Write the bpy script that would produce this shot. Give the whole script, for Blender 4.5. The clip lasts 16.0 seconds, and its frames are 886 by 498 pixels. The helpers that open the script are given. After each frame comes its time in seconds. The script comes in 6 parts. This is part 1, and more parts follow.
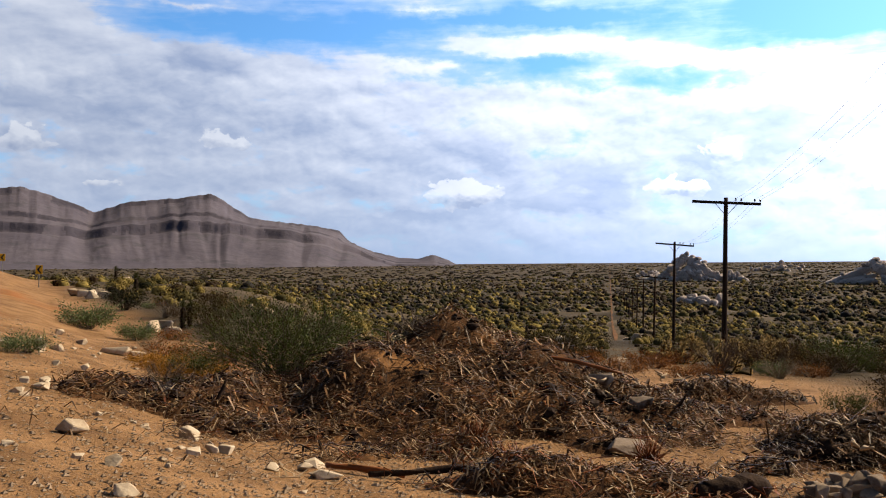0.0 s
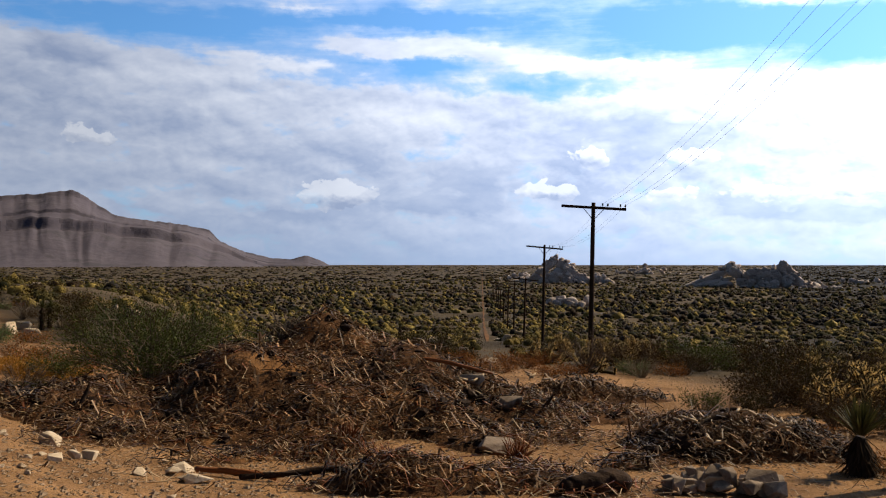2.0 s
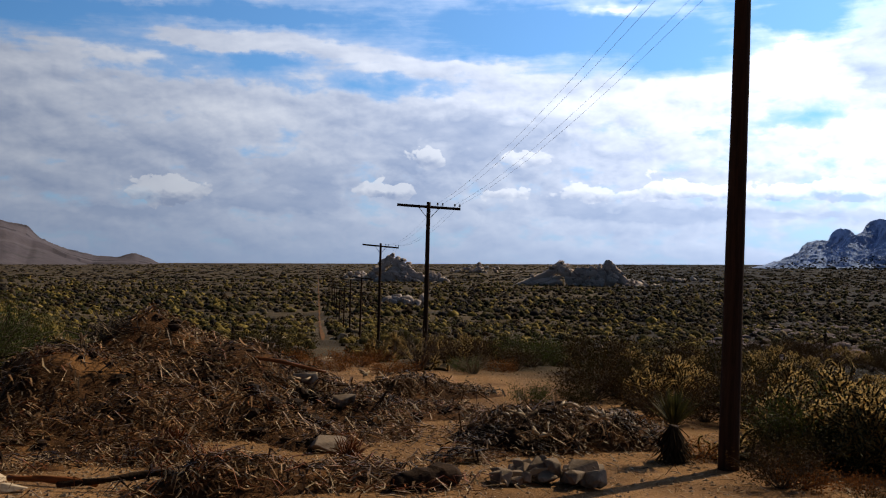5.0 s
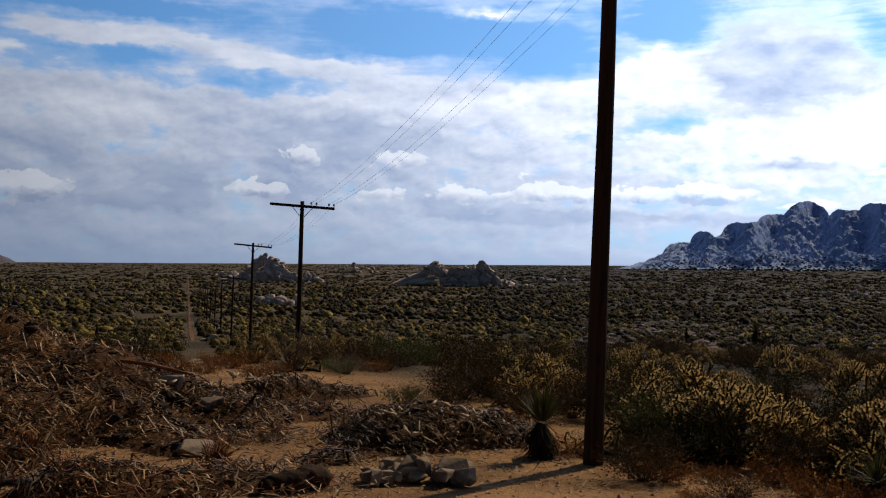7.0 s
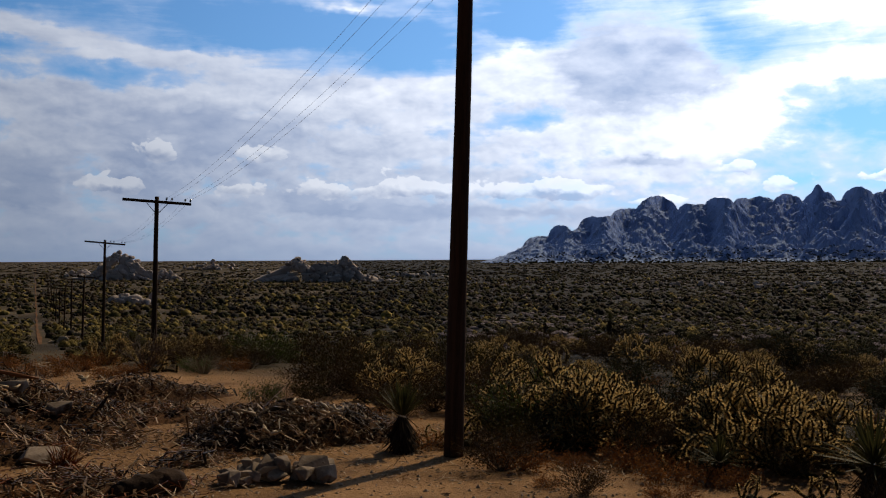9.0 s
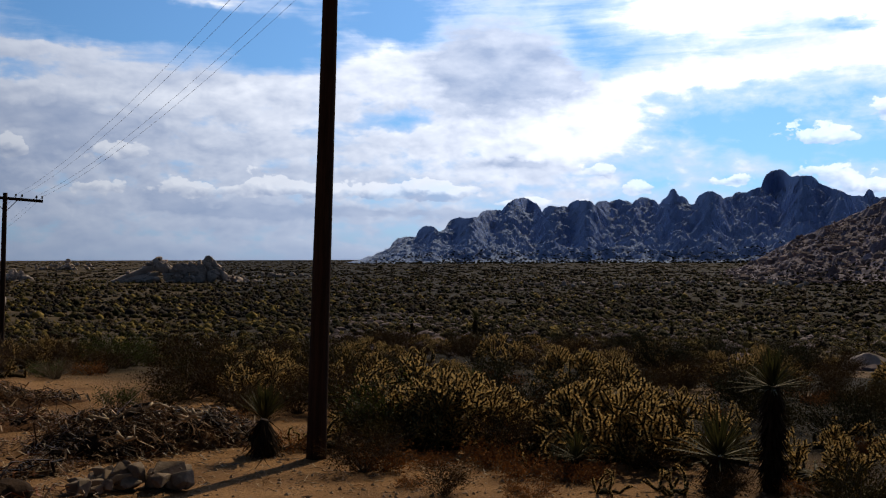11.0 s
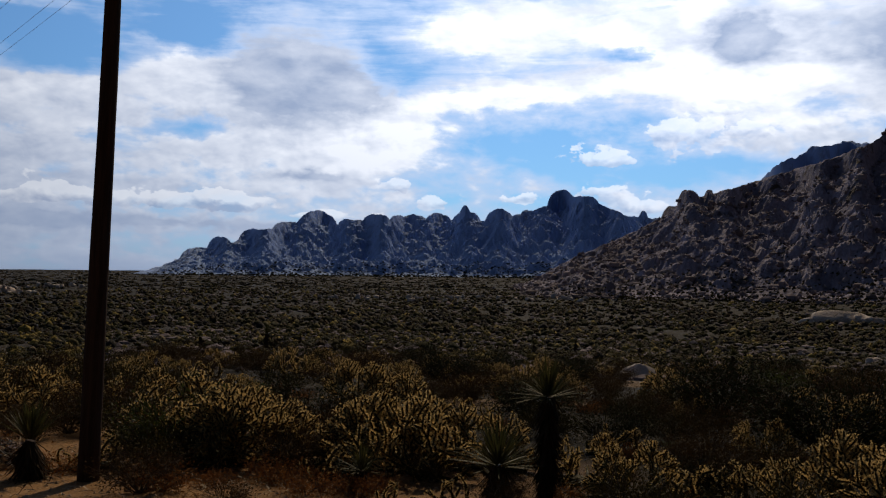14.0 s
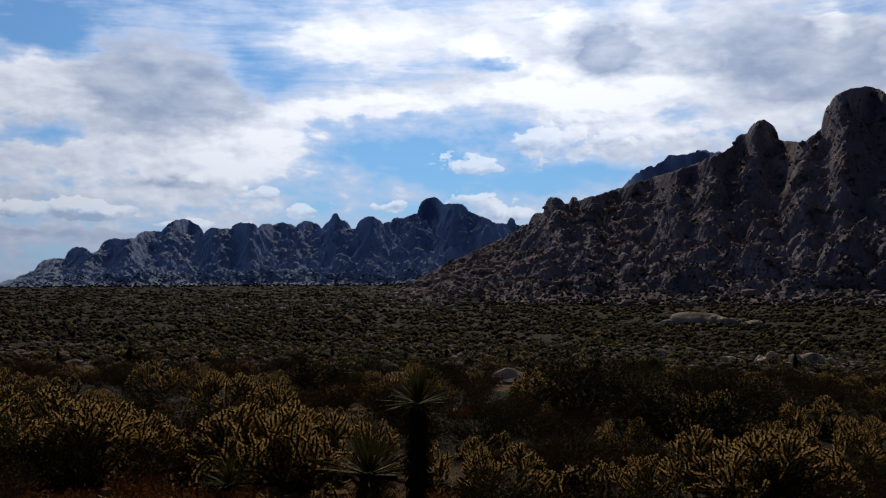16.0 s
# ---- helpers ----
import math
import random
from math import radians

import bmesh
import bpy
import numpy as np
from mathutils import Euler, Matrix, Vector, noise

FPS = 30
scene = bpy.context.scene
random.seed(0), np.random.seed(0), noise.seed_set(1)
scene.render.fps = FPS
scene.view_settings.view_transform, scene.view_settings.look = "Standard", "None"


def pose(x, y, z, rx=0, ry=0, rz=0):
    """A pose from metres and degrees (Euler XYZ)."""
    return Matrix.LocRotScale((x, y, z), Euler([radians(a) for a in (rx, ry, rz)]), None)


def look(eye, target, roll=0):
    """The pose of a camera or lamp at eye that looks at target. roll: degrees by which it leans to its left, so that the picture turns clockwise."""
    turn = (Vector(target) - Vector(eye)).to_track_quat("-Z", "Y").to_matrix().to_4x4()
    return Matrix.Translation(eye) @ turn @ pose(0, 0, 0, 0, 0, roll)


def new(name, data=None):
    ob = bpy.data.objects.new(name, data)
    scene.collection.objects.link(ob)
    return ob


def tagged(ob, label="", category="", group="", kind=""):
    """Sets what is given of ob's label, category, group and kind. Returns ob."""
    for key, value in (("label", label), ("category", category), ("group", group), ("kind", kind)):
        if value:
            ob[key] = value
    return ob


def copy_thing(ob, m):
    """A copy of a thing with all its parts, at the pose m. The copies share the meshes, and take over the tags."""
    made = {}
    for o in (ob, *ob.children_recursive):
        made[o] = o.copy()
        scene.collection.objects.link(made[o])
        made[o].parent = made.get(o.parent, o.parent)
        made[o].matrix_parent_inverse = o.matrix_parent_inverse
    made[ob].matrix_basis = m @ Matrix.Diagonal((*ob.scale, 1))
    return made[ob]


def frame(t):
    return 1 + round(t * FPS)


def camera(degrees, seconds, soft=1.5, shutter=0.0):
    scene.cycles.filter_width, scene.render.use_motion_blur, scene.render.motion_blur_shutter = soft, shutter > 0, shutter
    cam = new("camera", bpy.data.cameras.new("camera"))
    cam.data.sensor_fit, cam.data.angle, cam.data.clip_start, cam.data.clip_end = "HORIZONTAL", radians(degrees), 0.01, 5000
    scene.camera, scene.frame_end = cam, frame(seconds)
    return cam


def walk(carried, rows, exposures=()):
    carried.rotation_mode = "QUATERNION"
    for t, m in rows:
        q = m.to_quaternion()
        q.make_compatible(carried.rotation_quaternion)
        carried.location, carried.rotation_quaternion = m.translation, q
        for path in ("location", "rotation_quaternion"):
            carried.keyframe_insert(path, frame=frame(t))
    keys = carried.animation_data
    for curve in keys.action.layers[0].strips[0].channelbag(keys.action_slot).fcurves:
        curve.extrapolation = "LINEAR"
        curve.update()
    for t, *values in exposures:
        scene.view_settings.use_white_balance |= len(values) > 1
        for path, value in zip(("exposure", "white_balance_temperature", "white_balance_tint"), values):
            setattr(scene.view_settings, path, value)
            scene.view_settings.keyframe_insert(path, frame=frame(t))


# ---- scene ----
# Metres from the first eye, and degrees: seconds, x, y, z, yaw, pitch, roll. The camera turns where it is held.
cam = camera(49.57, 16.0, soft=1.15)
ROWS = [
    (0, 0.000, 0.000, 0.000, -0.00, 0.42, 1.11),
    (0.5, -0.006, -0.031, 0.003, -1.84, 0.53, 1.26),
    (1, -0.009, -0.057, 0.006, -3.84, 0.60, 1.37),
    (1.5, -0.011, -0.077, 0.007, -5.85, 0.66, 1.51),
    (2, -0.011, -0.093, 0.008, -7.52, 0.67, 1.58),
    (2.5, -0.009, -0.105, 0.007, -8.70, 0.69, 1.60),
    (3, -0.005, -0.114, 0.007, -9.99, 0.71, 1.57),
    (3.5, -0.001, -0.120, 0.006, -11.68, 0.73, 1.60),
    (4, 0.005, -0.124, 0.005, -13.55, 0.77, 1.63),
    (6.5, 0.050, -0.128, -0.000, -22.77, 1.06, 1.94),
    (7, 0.061, -0.128, -0.001, -24.70, 1.12, 1.90),
    (7.5, 0.073, -0.129, -0.001, -26.79, 1.13, 1.77),
    (8, 0.085, -0.130, -0.001, -28.85, 1.13, 1.59),
    (8.5, 0.096, -0.133, -0.001, -30.89, 1.09, 1.41),
    (9, 0.108, -0.136, -0.000, -32.88, 1.05, 1.23),
    (11.5, 0.164, -0.168, 0.006, -42.78, 1.40, 1.44),
    (12, 0.173, -0.177, 0.008, -44.86, 1.58, 1.62),
    (12.5, 0.182, -0.187, 0.009, -46.96, 1.75, 1.91),
    (13, 0.190, -0.197, 0.011, -48.99, 1.96, 2.02),
    (13.5, 0.197, -0.207, 0.012, -50.97, 2.17, 1.97),
    (14, 0.203, -0.218, 0.013, -52.93, 2.36, 1.84),
    (14.5, 0.208, -0.227, 0.013, -54.87, 2.54, 1.67),
    (15, 0.211, -0.236, 0.013, -56.79, 2.70, 1.43),
    (15.5, 0.213, -0.244, 0.012, -58.70, 2.85, 1.17),
    (16, 0.214, -0.250, 0.010, -60.62, 3.00, 0.89),
]
EXPOSURES = [(0, -0.38), (1.5, -0.62), (3.5, -1.06), (7, -1.46), (9, -1.69), (12.5, -1.86), (16, -2.25)]
walk(cam, [(t, pose(x, y, z, 0, 0, yaw) @ pose(0, 0, 0, 90 + pitch) @ pose(0, 0, 0, 0, 0, roll)) for t, x, y, z, yaw, pitch, roll in ROWS], EXPOSURES)


# ---- sun, sky and clouds ----
SUN_AZ, SUN_EL = 61.5, 38.0
sun = new("sun", bpy.data.lights.new("sun", "SUN"))
sun.data.energy, sun.data.angle, sun.data.color = 9.5, radians(0.6), (1.0, 0.80, 0.53)
SUN_WAY = (math.sin(radians(SUN_AZ)) * math.cos(radians(SUN_EL)), math.cos(radians(SUN_AZ)) * math.cos(radians(SUN_EL)), math.sin(radians(SUN_EL)))
sun.matrix_world = look([200 * c for c in SUN_WAY], (0, 0, 0))

world = bpy.data.worlds.new("desert_sky")
scene.world = world
world.use_nodes = True
wt = world.node_tree
wt.nodes.clear()


def wire(tree, socket, value):
    if isinstance(value, bpy.types.NodeSocket):
        tree.links.new(value, socket)
    elif value is not None:
        socket.default_value = value


def calc(tree, op, a, b=None, c=None, clamp=False):
    n = tree.nodes.new("ShaderNodeMath")
    n.operation, n.use_clamp = op, clamp
    for s, v in zip(n.inputs, (a, b, c)):
        wire(tree, s, v)
    return n.outputs[0]


def step(tree, v, a, b, lo=0.0, hi=1.0):
    n = tree.nodes.new("ShaderNodeMapRange")
    n.interpolation_type = "SMOOTHSTEP"
    for s, w in zip(n.inputs[:5], (v, a, b, lo, hi)):
        wire(tree, s, w)
    return n.outputs[0]


def blend(tree, f, a, b, mode="MIX"):
    n = tree.nodes.new("ShaderNodeMix")
    n.data_type, n.blend_type = "RGBA", mode
    for s, w in zip((n.inputs[0], n.inputs[6], n.inputs[7]), (f, a, b)):
        wire(tree, s, (*w, 1) if isinstance(w, tuple) and len(w) == 3 else w)
    return n.outputs[2]


def fbm(tree, vec, scale, detail=6.0, rough=0.55, distortion=0.0):
    n = tree.nodes.new("ShaderNodeTexNoise")
    wire(tree, n.inputs["Vector"], vec)
    n.inputs["Scale"].default_value, n.inputs["Detail"].default_value = scale, detail
    n.inputs["Roughness"].default_value, n.inputs["Distortion"].default_value = rough, distortion
    return n.outputs["Fac"]


def vec3(tree, x, y, z=0.0):
    n = tree.nodes.new("ShaderNodeCombineXYZ")
    for s, v in zip(n.inputs, (x, y, z)):
        wire(tree, s, v)
    return n.outputs[0]


way = wt.nodes.new("ShaderNodeTexCoord").outputs["Generated"]
sep = wt.nodes.new("ShaderNodeSeparateXYZ")
wire(wt, sep.inputs[0], way)
sky_az = calc(wt, "MULTIPLY", calc(wt, "ARCTAN2", sep.outputs[0], sep.outputs[1]), 57.2958)
sky_el = calc(wt, "MULTIPLY", calc(wt, "ARCSINE", sep.outputs[2]), 57.2958)

# Clouds are laid out over azimuth and elevation in degrees, on a plane bent by noise
def plane(du=0.0, dw=0.0, ku=1.0, kw=1.0, seed=0.0):
    return vec3(wt, calc(wt, "MULTIPLY_ADD", sky_az, ku, du * ku), calc(wt, "MULTIPLY_ADD", sky_el, kw, dw * kw), seed)


def vec_math(op, a, b=None, c=None):
    n = wt.nodes.new("ShaderNodeVectorMath")
    n.operation = op
    for s, v in zip(n.inputs, (a, b, c)):
        wire(wt, s, v)
    return n.outputs["Value" if op == "DOT_PRODUCT" else "Vector"]


def bent(ku, kw, detail, reach, start):
    n = wt.nodes.new("ShaderNodeTexNoise")
    wire(wt, n.inputs["Vector"], plane(0, 0, ku, kw, 2.2))
    n.inputs["Scale"].default_value, n.inputs["Detail"].default_value, n.inputs["Roughness"].default_value = 1.0, detail, 0.55
    return vec_math("MULTIPLY_ADD", vec_math("SUBTRACT", n.outputs["Color"], (0.5, 0.5, 0.5)), (*reach, 0.0), start)


spread = bent(0.9, 1.5, 5.0, (1.5, 1.0), bent(0.22, 0.45, 3.0, (1.7, 0.9), plane()))

cover = calc(wt, "ADD", step(wt, sky_el, 13.5, 9.5, -0.10, 0.13), step(wt, sky_az, 44.0, 27.0, -0.08, 0.08))
# the unseen cover overhead and behind is broken up, to lower the fill light
cover = calc(wt, "ADD", cover, calc(wt, "MULTIPLY", step(wt, sky_az, 48.0, 56.0), step(wt, sky_el, 10.5, 13.0, 0.0, 0.20)))
cover = calc(wt, "SUBTRACT", cover, step(wt, sky_el, 19.0, 34.0, 0.0, 0.26))
cover = calc(wt, "SUBTRACT", cover, step(wt, calc(wt, "ABSOLUTE", calc(wt, "SUBTRACT", sky_az, 34.0)), 72.0, 105.0, 0.0, 0.30))
field = (0.0, 0.0, 0.0)


def spot_of(where, a, e, ra, re, tilt):
    m = wt.nodes.new("ShaderNodeMapping")
    m.vector_type = "TEXTURE"
    wire(wt, m.inputs["Vector"], where)
    m.inputs["Location"].default_value, m.inputs["Rotation"].default_value, m.inputs["Scale"].default_value = (a, e, 0), (0, 0, radians(tilt)), (ra, re, 1)
    return m.outputs[0]


def bank(a, e, ra, re, tilt, amount, shine):
    """A bank of cloud or a gap (amount below 0), white (shine above 0) or grey: azimuth, elevation, half widths."""
    global field
    # each bank is worked out after the one before, which keeps the shader's memory small
    v = spot_of(vec_math("MULTIPLY_ADD", field, (1e-9, 1e-9, 1e-9), spread), a, e, ra, re, tilt)
    g = calc(wt, "POWER", 0.3679, vec_math("DOT_PRODUCT", v, v))
    field = vec_math("MULTIPLY_ADD", vec3(wt, g, g), (amount, shine, 0.0), field)


def heaped(up, along):
    """Cauliflower relief: nested round cells, bent by noise, about -0.5 to 0.7."""
    u, w = calc(wt, "ADD", sky_az, along), calc(wt, "ADD", sky_el, up)
    bend = calc(wt, "MULTIPLY", calc(wt, "SUBTRACT", fbm(wt, vec3(wt, calc(wt, "MULTIPLY", u, 0.5), calc(wt, "MULTIPLY", w, 0.7), 7.7), 1.0, 4.0, 0.5), 0.5), 1.6)
    total = 0.72
    for size, gain in ((0.45, 1.0), (1.15, 0.5), (2.9, 0.26)):
        n = wt.nodes.new("ShaderNodeTexVoronoi")
        n.voronoi_dimensions = "2D"
        n.inputs["Scale"].default_value = size
        wire(wt, n.inputs["Vector"], vec3(wt, calc(wt, "ADD", calc(wt, "MULTIPLY", u, 0.8), bend), calc(wt, "ADD", calc(wt, "MULTIPLY", w, 1.25), bend)))
        total = calc(wt, "SUBTRACT", total, calc(wt, "MULTIPLY", n.outputs["Distance"], gain))
    return total


heads = (-0.42, 0.0, 0.0)
puff_plane = bent(1.1, 1.6, 5.0, (0.9, 0.7), plane())


def puff_cloud(a, e, ra, re):
    global heads
    v = spot_of(vec_math("MULTIPLY_ADD", heads, (1e-9, 1e-9, 1e-9), puff_plane), a, e, 1.25 * ra, 1.3 * re, 0)
    n = wt.nodes.new("ShaderNodeSeparateXYZ")
    wire(wt, n.inputs[0], v)
    foot = calc(wt, "MAXIMUM", n.outputs[1], calc(wt, "MULTIPLY", n.outputs[1], -1.7))
    g = calc(wt, "POWER", 0.3679, calc(wt, "MULTIPLY_ADD", n.outputs[0], n.outputs[0], calc(wt, "MULTIPLY", foot, foot)))
    heads = vec_math("ADD", vec3(wt, g, calc(wt, "MULTIPLY", g, n.outputs[1])), heads)


bank(-13.0, 12.8, 5.57, 1.21, 0, -0.42, 0)
bank(-4.4, 13.1, 4.39, 1.08, 0, -0.4, 0)
bank(7.0, 14.1, 5.06, 0.54, 0, -0.34, 0)
bank(4.4, 10.8, 4.56, 0.67, 0, -0.34, 0)
bank(-18.8, 11.0, 1.18, 0.54, 0, -0.22, 0)
bank(-22.2, 12.2, 3.71, 2.87, 0, 0.36, 0.12)
bank(-14.9, 10.6, 5.06, 1.42, 0, 0.32, -0.12)
bank(-10.4, 10.3, 2.70, 1.35, 0, 0.15, 0.15)
bank(0.3, 11.2, 5.06, 0.61, 0, 0.2, 0.4)
bank(-1.4, 14.4, 2.02, 0.24, 0, 0.2, 0.2)
bank(-15.3, 14.0, 2.36, 0.20, 0, 0.25, 0.1)
bank(-15.2, 10.8, 2.36, 1.01, 0, 0.1, -0.25)
bank(-18.2, 8.1, 5.06, 1.21, 0, 0.1, -0.22)
bank(-10.6, 7.3, 5.40, 1.21, 0, 0.1, -0.2)
bank(5.4, 8.4, 3.71, 1.52, 0, 0.15, 0.3)
bank(1.1, 6.0, 4.39, 1.28, 0, 0.1, -0.2)
bank(-5.0, 8.7, 3.71, 1.35, 0, 0.1, 0.12)
bank(-1.5, 2.6, 4.05, 0.47, 0, 0.1, -0.55)
bank(9.5, 4.3, 1.86, 1.21, 0, 0.15, -0.6)
bank(6.5, 3.2, 3.71, 0.40, 0, 0.1, -0.35)
bank(-20.6, 6.3, 3.71, 1.21, 0, 0.05, -0.2)
bank(-7.6, 5.3, 6.75, 1.35, 0, 0.1, -0.08)
bank(-20.5, 1.3, 6.75, 1.01, 0, 0.0, -0.1)
bank(5.3, 11.4, 6.75, 0.47, -3, -0.34, 0)
bank(22.1, 13.7, 9.11, 1.75, 0, -0.5, 0)
bank(30.3, 12.6, 3.04, 1.69, 0, -0.42, 0)
bank(12.6, 10.2, 5.06, 0.61, 0, -0.32, 0)
bank(37.9, 8.7, 3.37, 0.54, 0, -0.32, 0)
bank(38.1, 14.5, 3.04, 1.69, 0, -0.44, 0)
bank(4.0, 13.8, 5.40, 0.40, 0, -0.3, 0)
bank(48.4, 12.9, 0.84, 1.69, 0, -0.15, 0)
bank(4.7, 12.4, 7.76, 0.51, -2, 0.34, 0.15)
bank(16.1, 11.5, 7.09, 0.44, 4, 0.36, 0.15)
bank(15.4, 13.5, 2.02, 0.74, 0, 0.15, 0.1)
bank(26.8, 15.0, 2.36, 0.30, 0, 0.36, 0.2)
bank(31.7, 10.7, 3.04, 0.47, 4, 0.34, 0.3)
bank(35.2, 13.4, 1.01, 0.27, 0, 0.25, 0.2)
bank(38.2, 11.7, 4.22, 1.42, -4, 0.5, 0.45)
bank(44.4, 11.9, 4.05, 2.36, 0, 0.46, -0.8)
bank(47.4, 9.1, 5.06, 1.35, -5, 0.35, 0.4)
bank(41.1, 7.8, 4.05, 1.01, 0, 0.2, 0.3)
bank(45.1, 6.5, 2.02, 0.34, 0, 0.15, -0.4)
bank(42.4, 5.5, 3.71, 0.47, 0, 0.15, 0.25)
bank(26.7, 9.6, 4.39, 0.94, 0, 0.15, 0.4)
bank(18.2, 9.6, 3.04, 0.67, 0, 0.15, 0.3)
bank(20.3, 7.0, 3.71, 0.88, 0, 0.1, -0.28)
bank(14.9, 7.9, 5.06, 0.74, 0, 0.1, -0.2)
bank(15.7, 4.8, 2.02, 0.88, 0, 0.1, -0.5)
bank(26.9, 3.2, 5.74, 0.37, 0, 0.1, -0.42)
bank(36.8, 3.3, 8.77, 0.37, 0, 0.1, -0.42)
bank(31.8, 7.5, 3.71, 0.88, 0, 0.1, 0.15)
bank(30.3, 2.0, 10.12, 0.47, 0, 0.0, 0.05)
bank(43.8, 11.4, 4.05, 2.02, 0, 0.45, -0.75)
bank(41.6, 14.7, 3.04, 1.21, 0, 0.2, -0.3)
bank(57.0, 8.4, 8.44, 1.69, -2, -0.46, 0)
bank(50.2, 12.7, 1.69, 1.35, 0, -0.2, -0.1)
bank(63.9, 13.9, 2.02, 0.30, 0, -0.3, 0)
bank(52.8, 5.2, 6.75, 1.01, 0, -0.25, 0)
bank(67.4, 7.1, 4.72, 1.01, 0, -0.3, 0)
bank(55.9, 11.4, 9.11, 0.67, 9, 0.48, 0.6)
bank(54.8, 15.0, 3.71, 1.01, 0, 0.36, 0.35)
bank(63.3, 15.0, 2.02, 0.74, 0, 0.3, 0.5)
bank(69.6, 14.6, 3.04, 1.21, 0, 0.45, -0.6)
bank(68.8, 11.7, 2.53, 1.15, 0, 0.45, 0.45)
bank(47.3, 7.3, 4.05, 0.88, 0, 0.25, 0.4)
bank(44.6, 6.4, 1.69, 0.30, 0, 0.15, -0.35)
bank(60.5, 12.9, 5.06, 0.74, 9, 0.05, -0.1)
bank(70.1, 14.8, 2.53, 1.08, 0, 0.35, -0.55)
bank(67.8, 15.6, 1.35, 1.86, 0, 0.35, 0.6)
bank(78.8, 14.4, 3.71, 1.69, 0, 0.4, -0.6)
bank(72.7, 15.5, 1.18, 2.02, 0, 0.3, 0.5)
bank(76.0, 11.9, 3.71, 0.44, 0, 0.25, 0.35)
bank(80.6, 11.7, 2.70, 0.44, 0, 0.25, -0.4)
bank(84.4, 13.1, 1.69, 1.52, 0, 0.35, -0.5)
bank(69.8, 11.7, 2.70, 0.74, 0, 0.4, 0.5)
bank(82.7, 15.2, 1.01, 1.35, 0, 0.2, 0.5)
bank(78.2, 10.4, 4.05, 0.74, 0, 0.2, 0.2)
bank(72.8, 10.1, 1.52, 0.34, 0, 0.35, 0.4)
bank(83.3, 16.1, 2.70, 0.40, 0, -0.3, 0.1)
bank(73.7, 12.9, 1.69, 0.67, 0, -0.1, 0.3)
bank(57.5, 15.8, 8.0, 1.2, 6, 0.20, 0.12)
bank(66.0, 13.2, 3.5, 1.0, 12, 0.4, 0.5)
bank(73.0, 12.6, 5.0, 0.9, 4, 0.35, 0.3)
bank(81.0, 13.2, 4.5, 2.0, 0, 0.4, -0.3)
bank(52.0, 9.0, 3.5, 1.2, 0, 0.3, 0.25)
bank(48.5, 5.2, 3.5, 0.8, 0, 0.35, 0.1)
bank(19.0, 8.0, 8.0, 2.2, 0, 0.1, -0.16)
bank(14.0, 4.6, 12.0, 1.2, 0, 0.0, -0.16)
# small cumulus with white heads and grey feet: azimuth, elevation, half widths
puff_cloud(-24.1, 5.8, 1.21, 0.88)
puff_cloud(-20.0, 3.7, 0.67, 0.34)
puff_cloud(-13.5, 6.4, 0.67, 0.34)
puff_cloud(-11.8, 6.2, 0.81, 0.47)
puff_cloud(1.4, 3.5, 1.28, 0.74)
puff_cloud(13.7, 4.1, 1.18, 0.47)
puff_cloud(21.4, 4.2, 2.02, 0.47)
puff_cloud(26.8, 4.3, 1.52, 0.57)
puff_cloud(29.8, 4.5, 1.28, 0.64)
puff_cloud(32.8, 4.5, 1.35, 0.57)
puff_cloud(36.1, 4.4, 2.36, 0.40)
puff_cloud(39.3, 4.7, 1.35, 0.57)
puff_cloud(41.1, 4.5, 1.35, 0.44)
puff_cloud(21.7, 6.2, 1.01, 0.57)
puff_cloud(16.3, 6.1, 1.21, 0.61)
puff_cloud(14.1, 4.1, 1.01, 0.40)
puff_cloud(0.9, 3.4, 1.52, 0.74)
puff_cloud(62.2, 7.8, 2.02, 0.54)
puff_cloud(66.6, 9.2, 2.19, 0.94)
puff_cloud(57.4, 5.4, 1.08, 0.30)
puff_cloud(61.1, 6.1, 0.61, 0.57)
puff_cloud(62.5, 5.8, 1.01, 0.61)
puff_cloud(64.6, 5.1, 1.35, 0.47)
puff_cloud(52.3, 5.1, 0.88, 0.37)
puff_cloud(50.2, 5.9, 1.15, 0.44)
puff_cloud(70.7, 9.5, 0.88, 0.44)
puff_cloud(40.3, 4.6, 1.35, 0.40)
puff_cloud(46.1, 4.0, 2.02, 0.30)
puff_cloud(68.8, 10.6, 1.01, 0.34)

parts_of = wt.nodes.new("ShaderNodeSeparateXYZ")
wire(wt, parts_of.inputs[0], field)
cover, tone = calc(wt, "ADD", cover, parts_of.outputs[0]), parts_of.outputs[1]
parts_of = wt.nodes.new("ShaderNodeSeparateXYZ")
wire(wt, parts_of.inputs[0], heads)
head, side = parts_of.outputs[0], parts_of.outputs[1]

puff = fbm(wt, plane(0, 0, 0.34, 0.72, 3.7), 1.0, 9.0, 0.56, 0.15)
streak = fbm(wt, vec3(wt, calc(wt, "MULTIPLY", sky_az, 0.22), calc(wt, "MULTIPLY_ADD", sky_az, -0.10, calc(wt, "MULTIPLY", sky_el, 1.9)), 5.1), 1.0, 7.0, 0.6, 0.4)
high = step(wt, sky_el, 9.5, 12.5)
ragged = calc(wt, "ADD", calc(wt, "MULTIPLY", puff, calc(wt, "MULTIPLY_ADD", high, -0.45, 1.0)), calc(wt, "MULTIPLY", streak, calc(wt, "MULTIPLY", high, 0.45)))
knobbly = heaped(0.0, 0.0)
relief = calc(wt, "SUBTRACT", knobbly, heaped(0.30, 0.22))
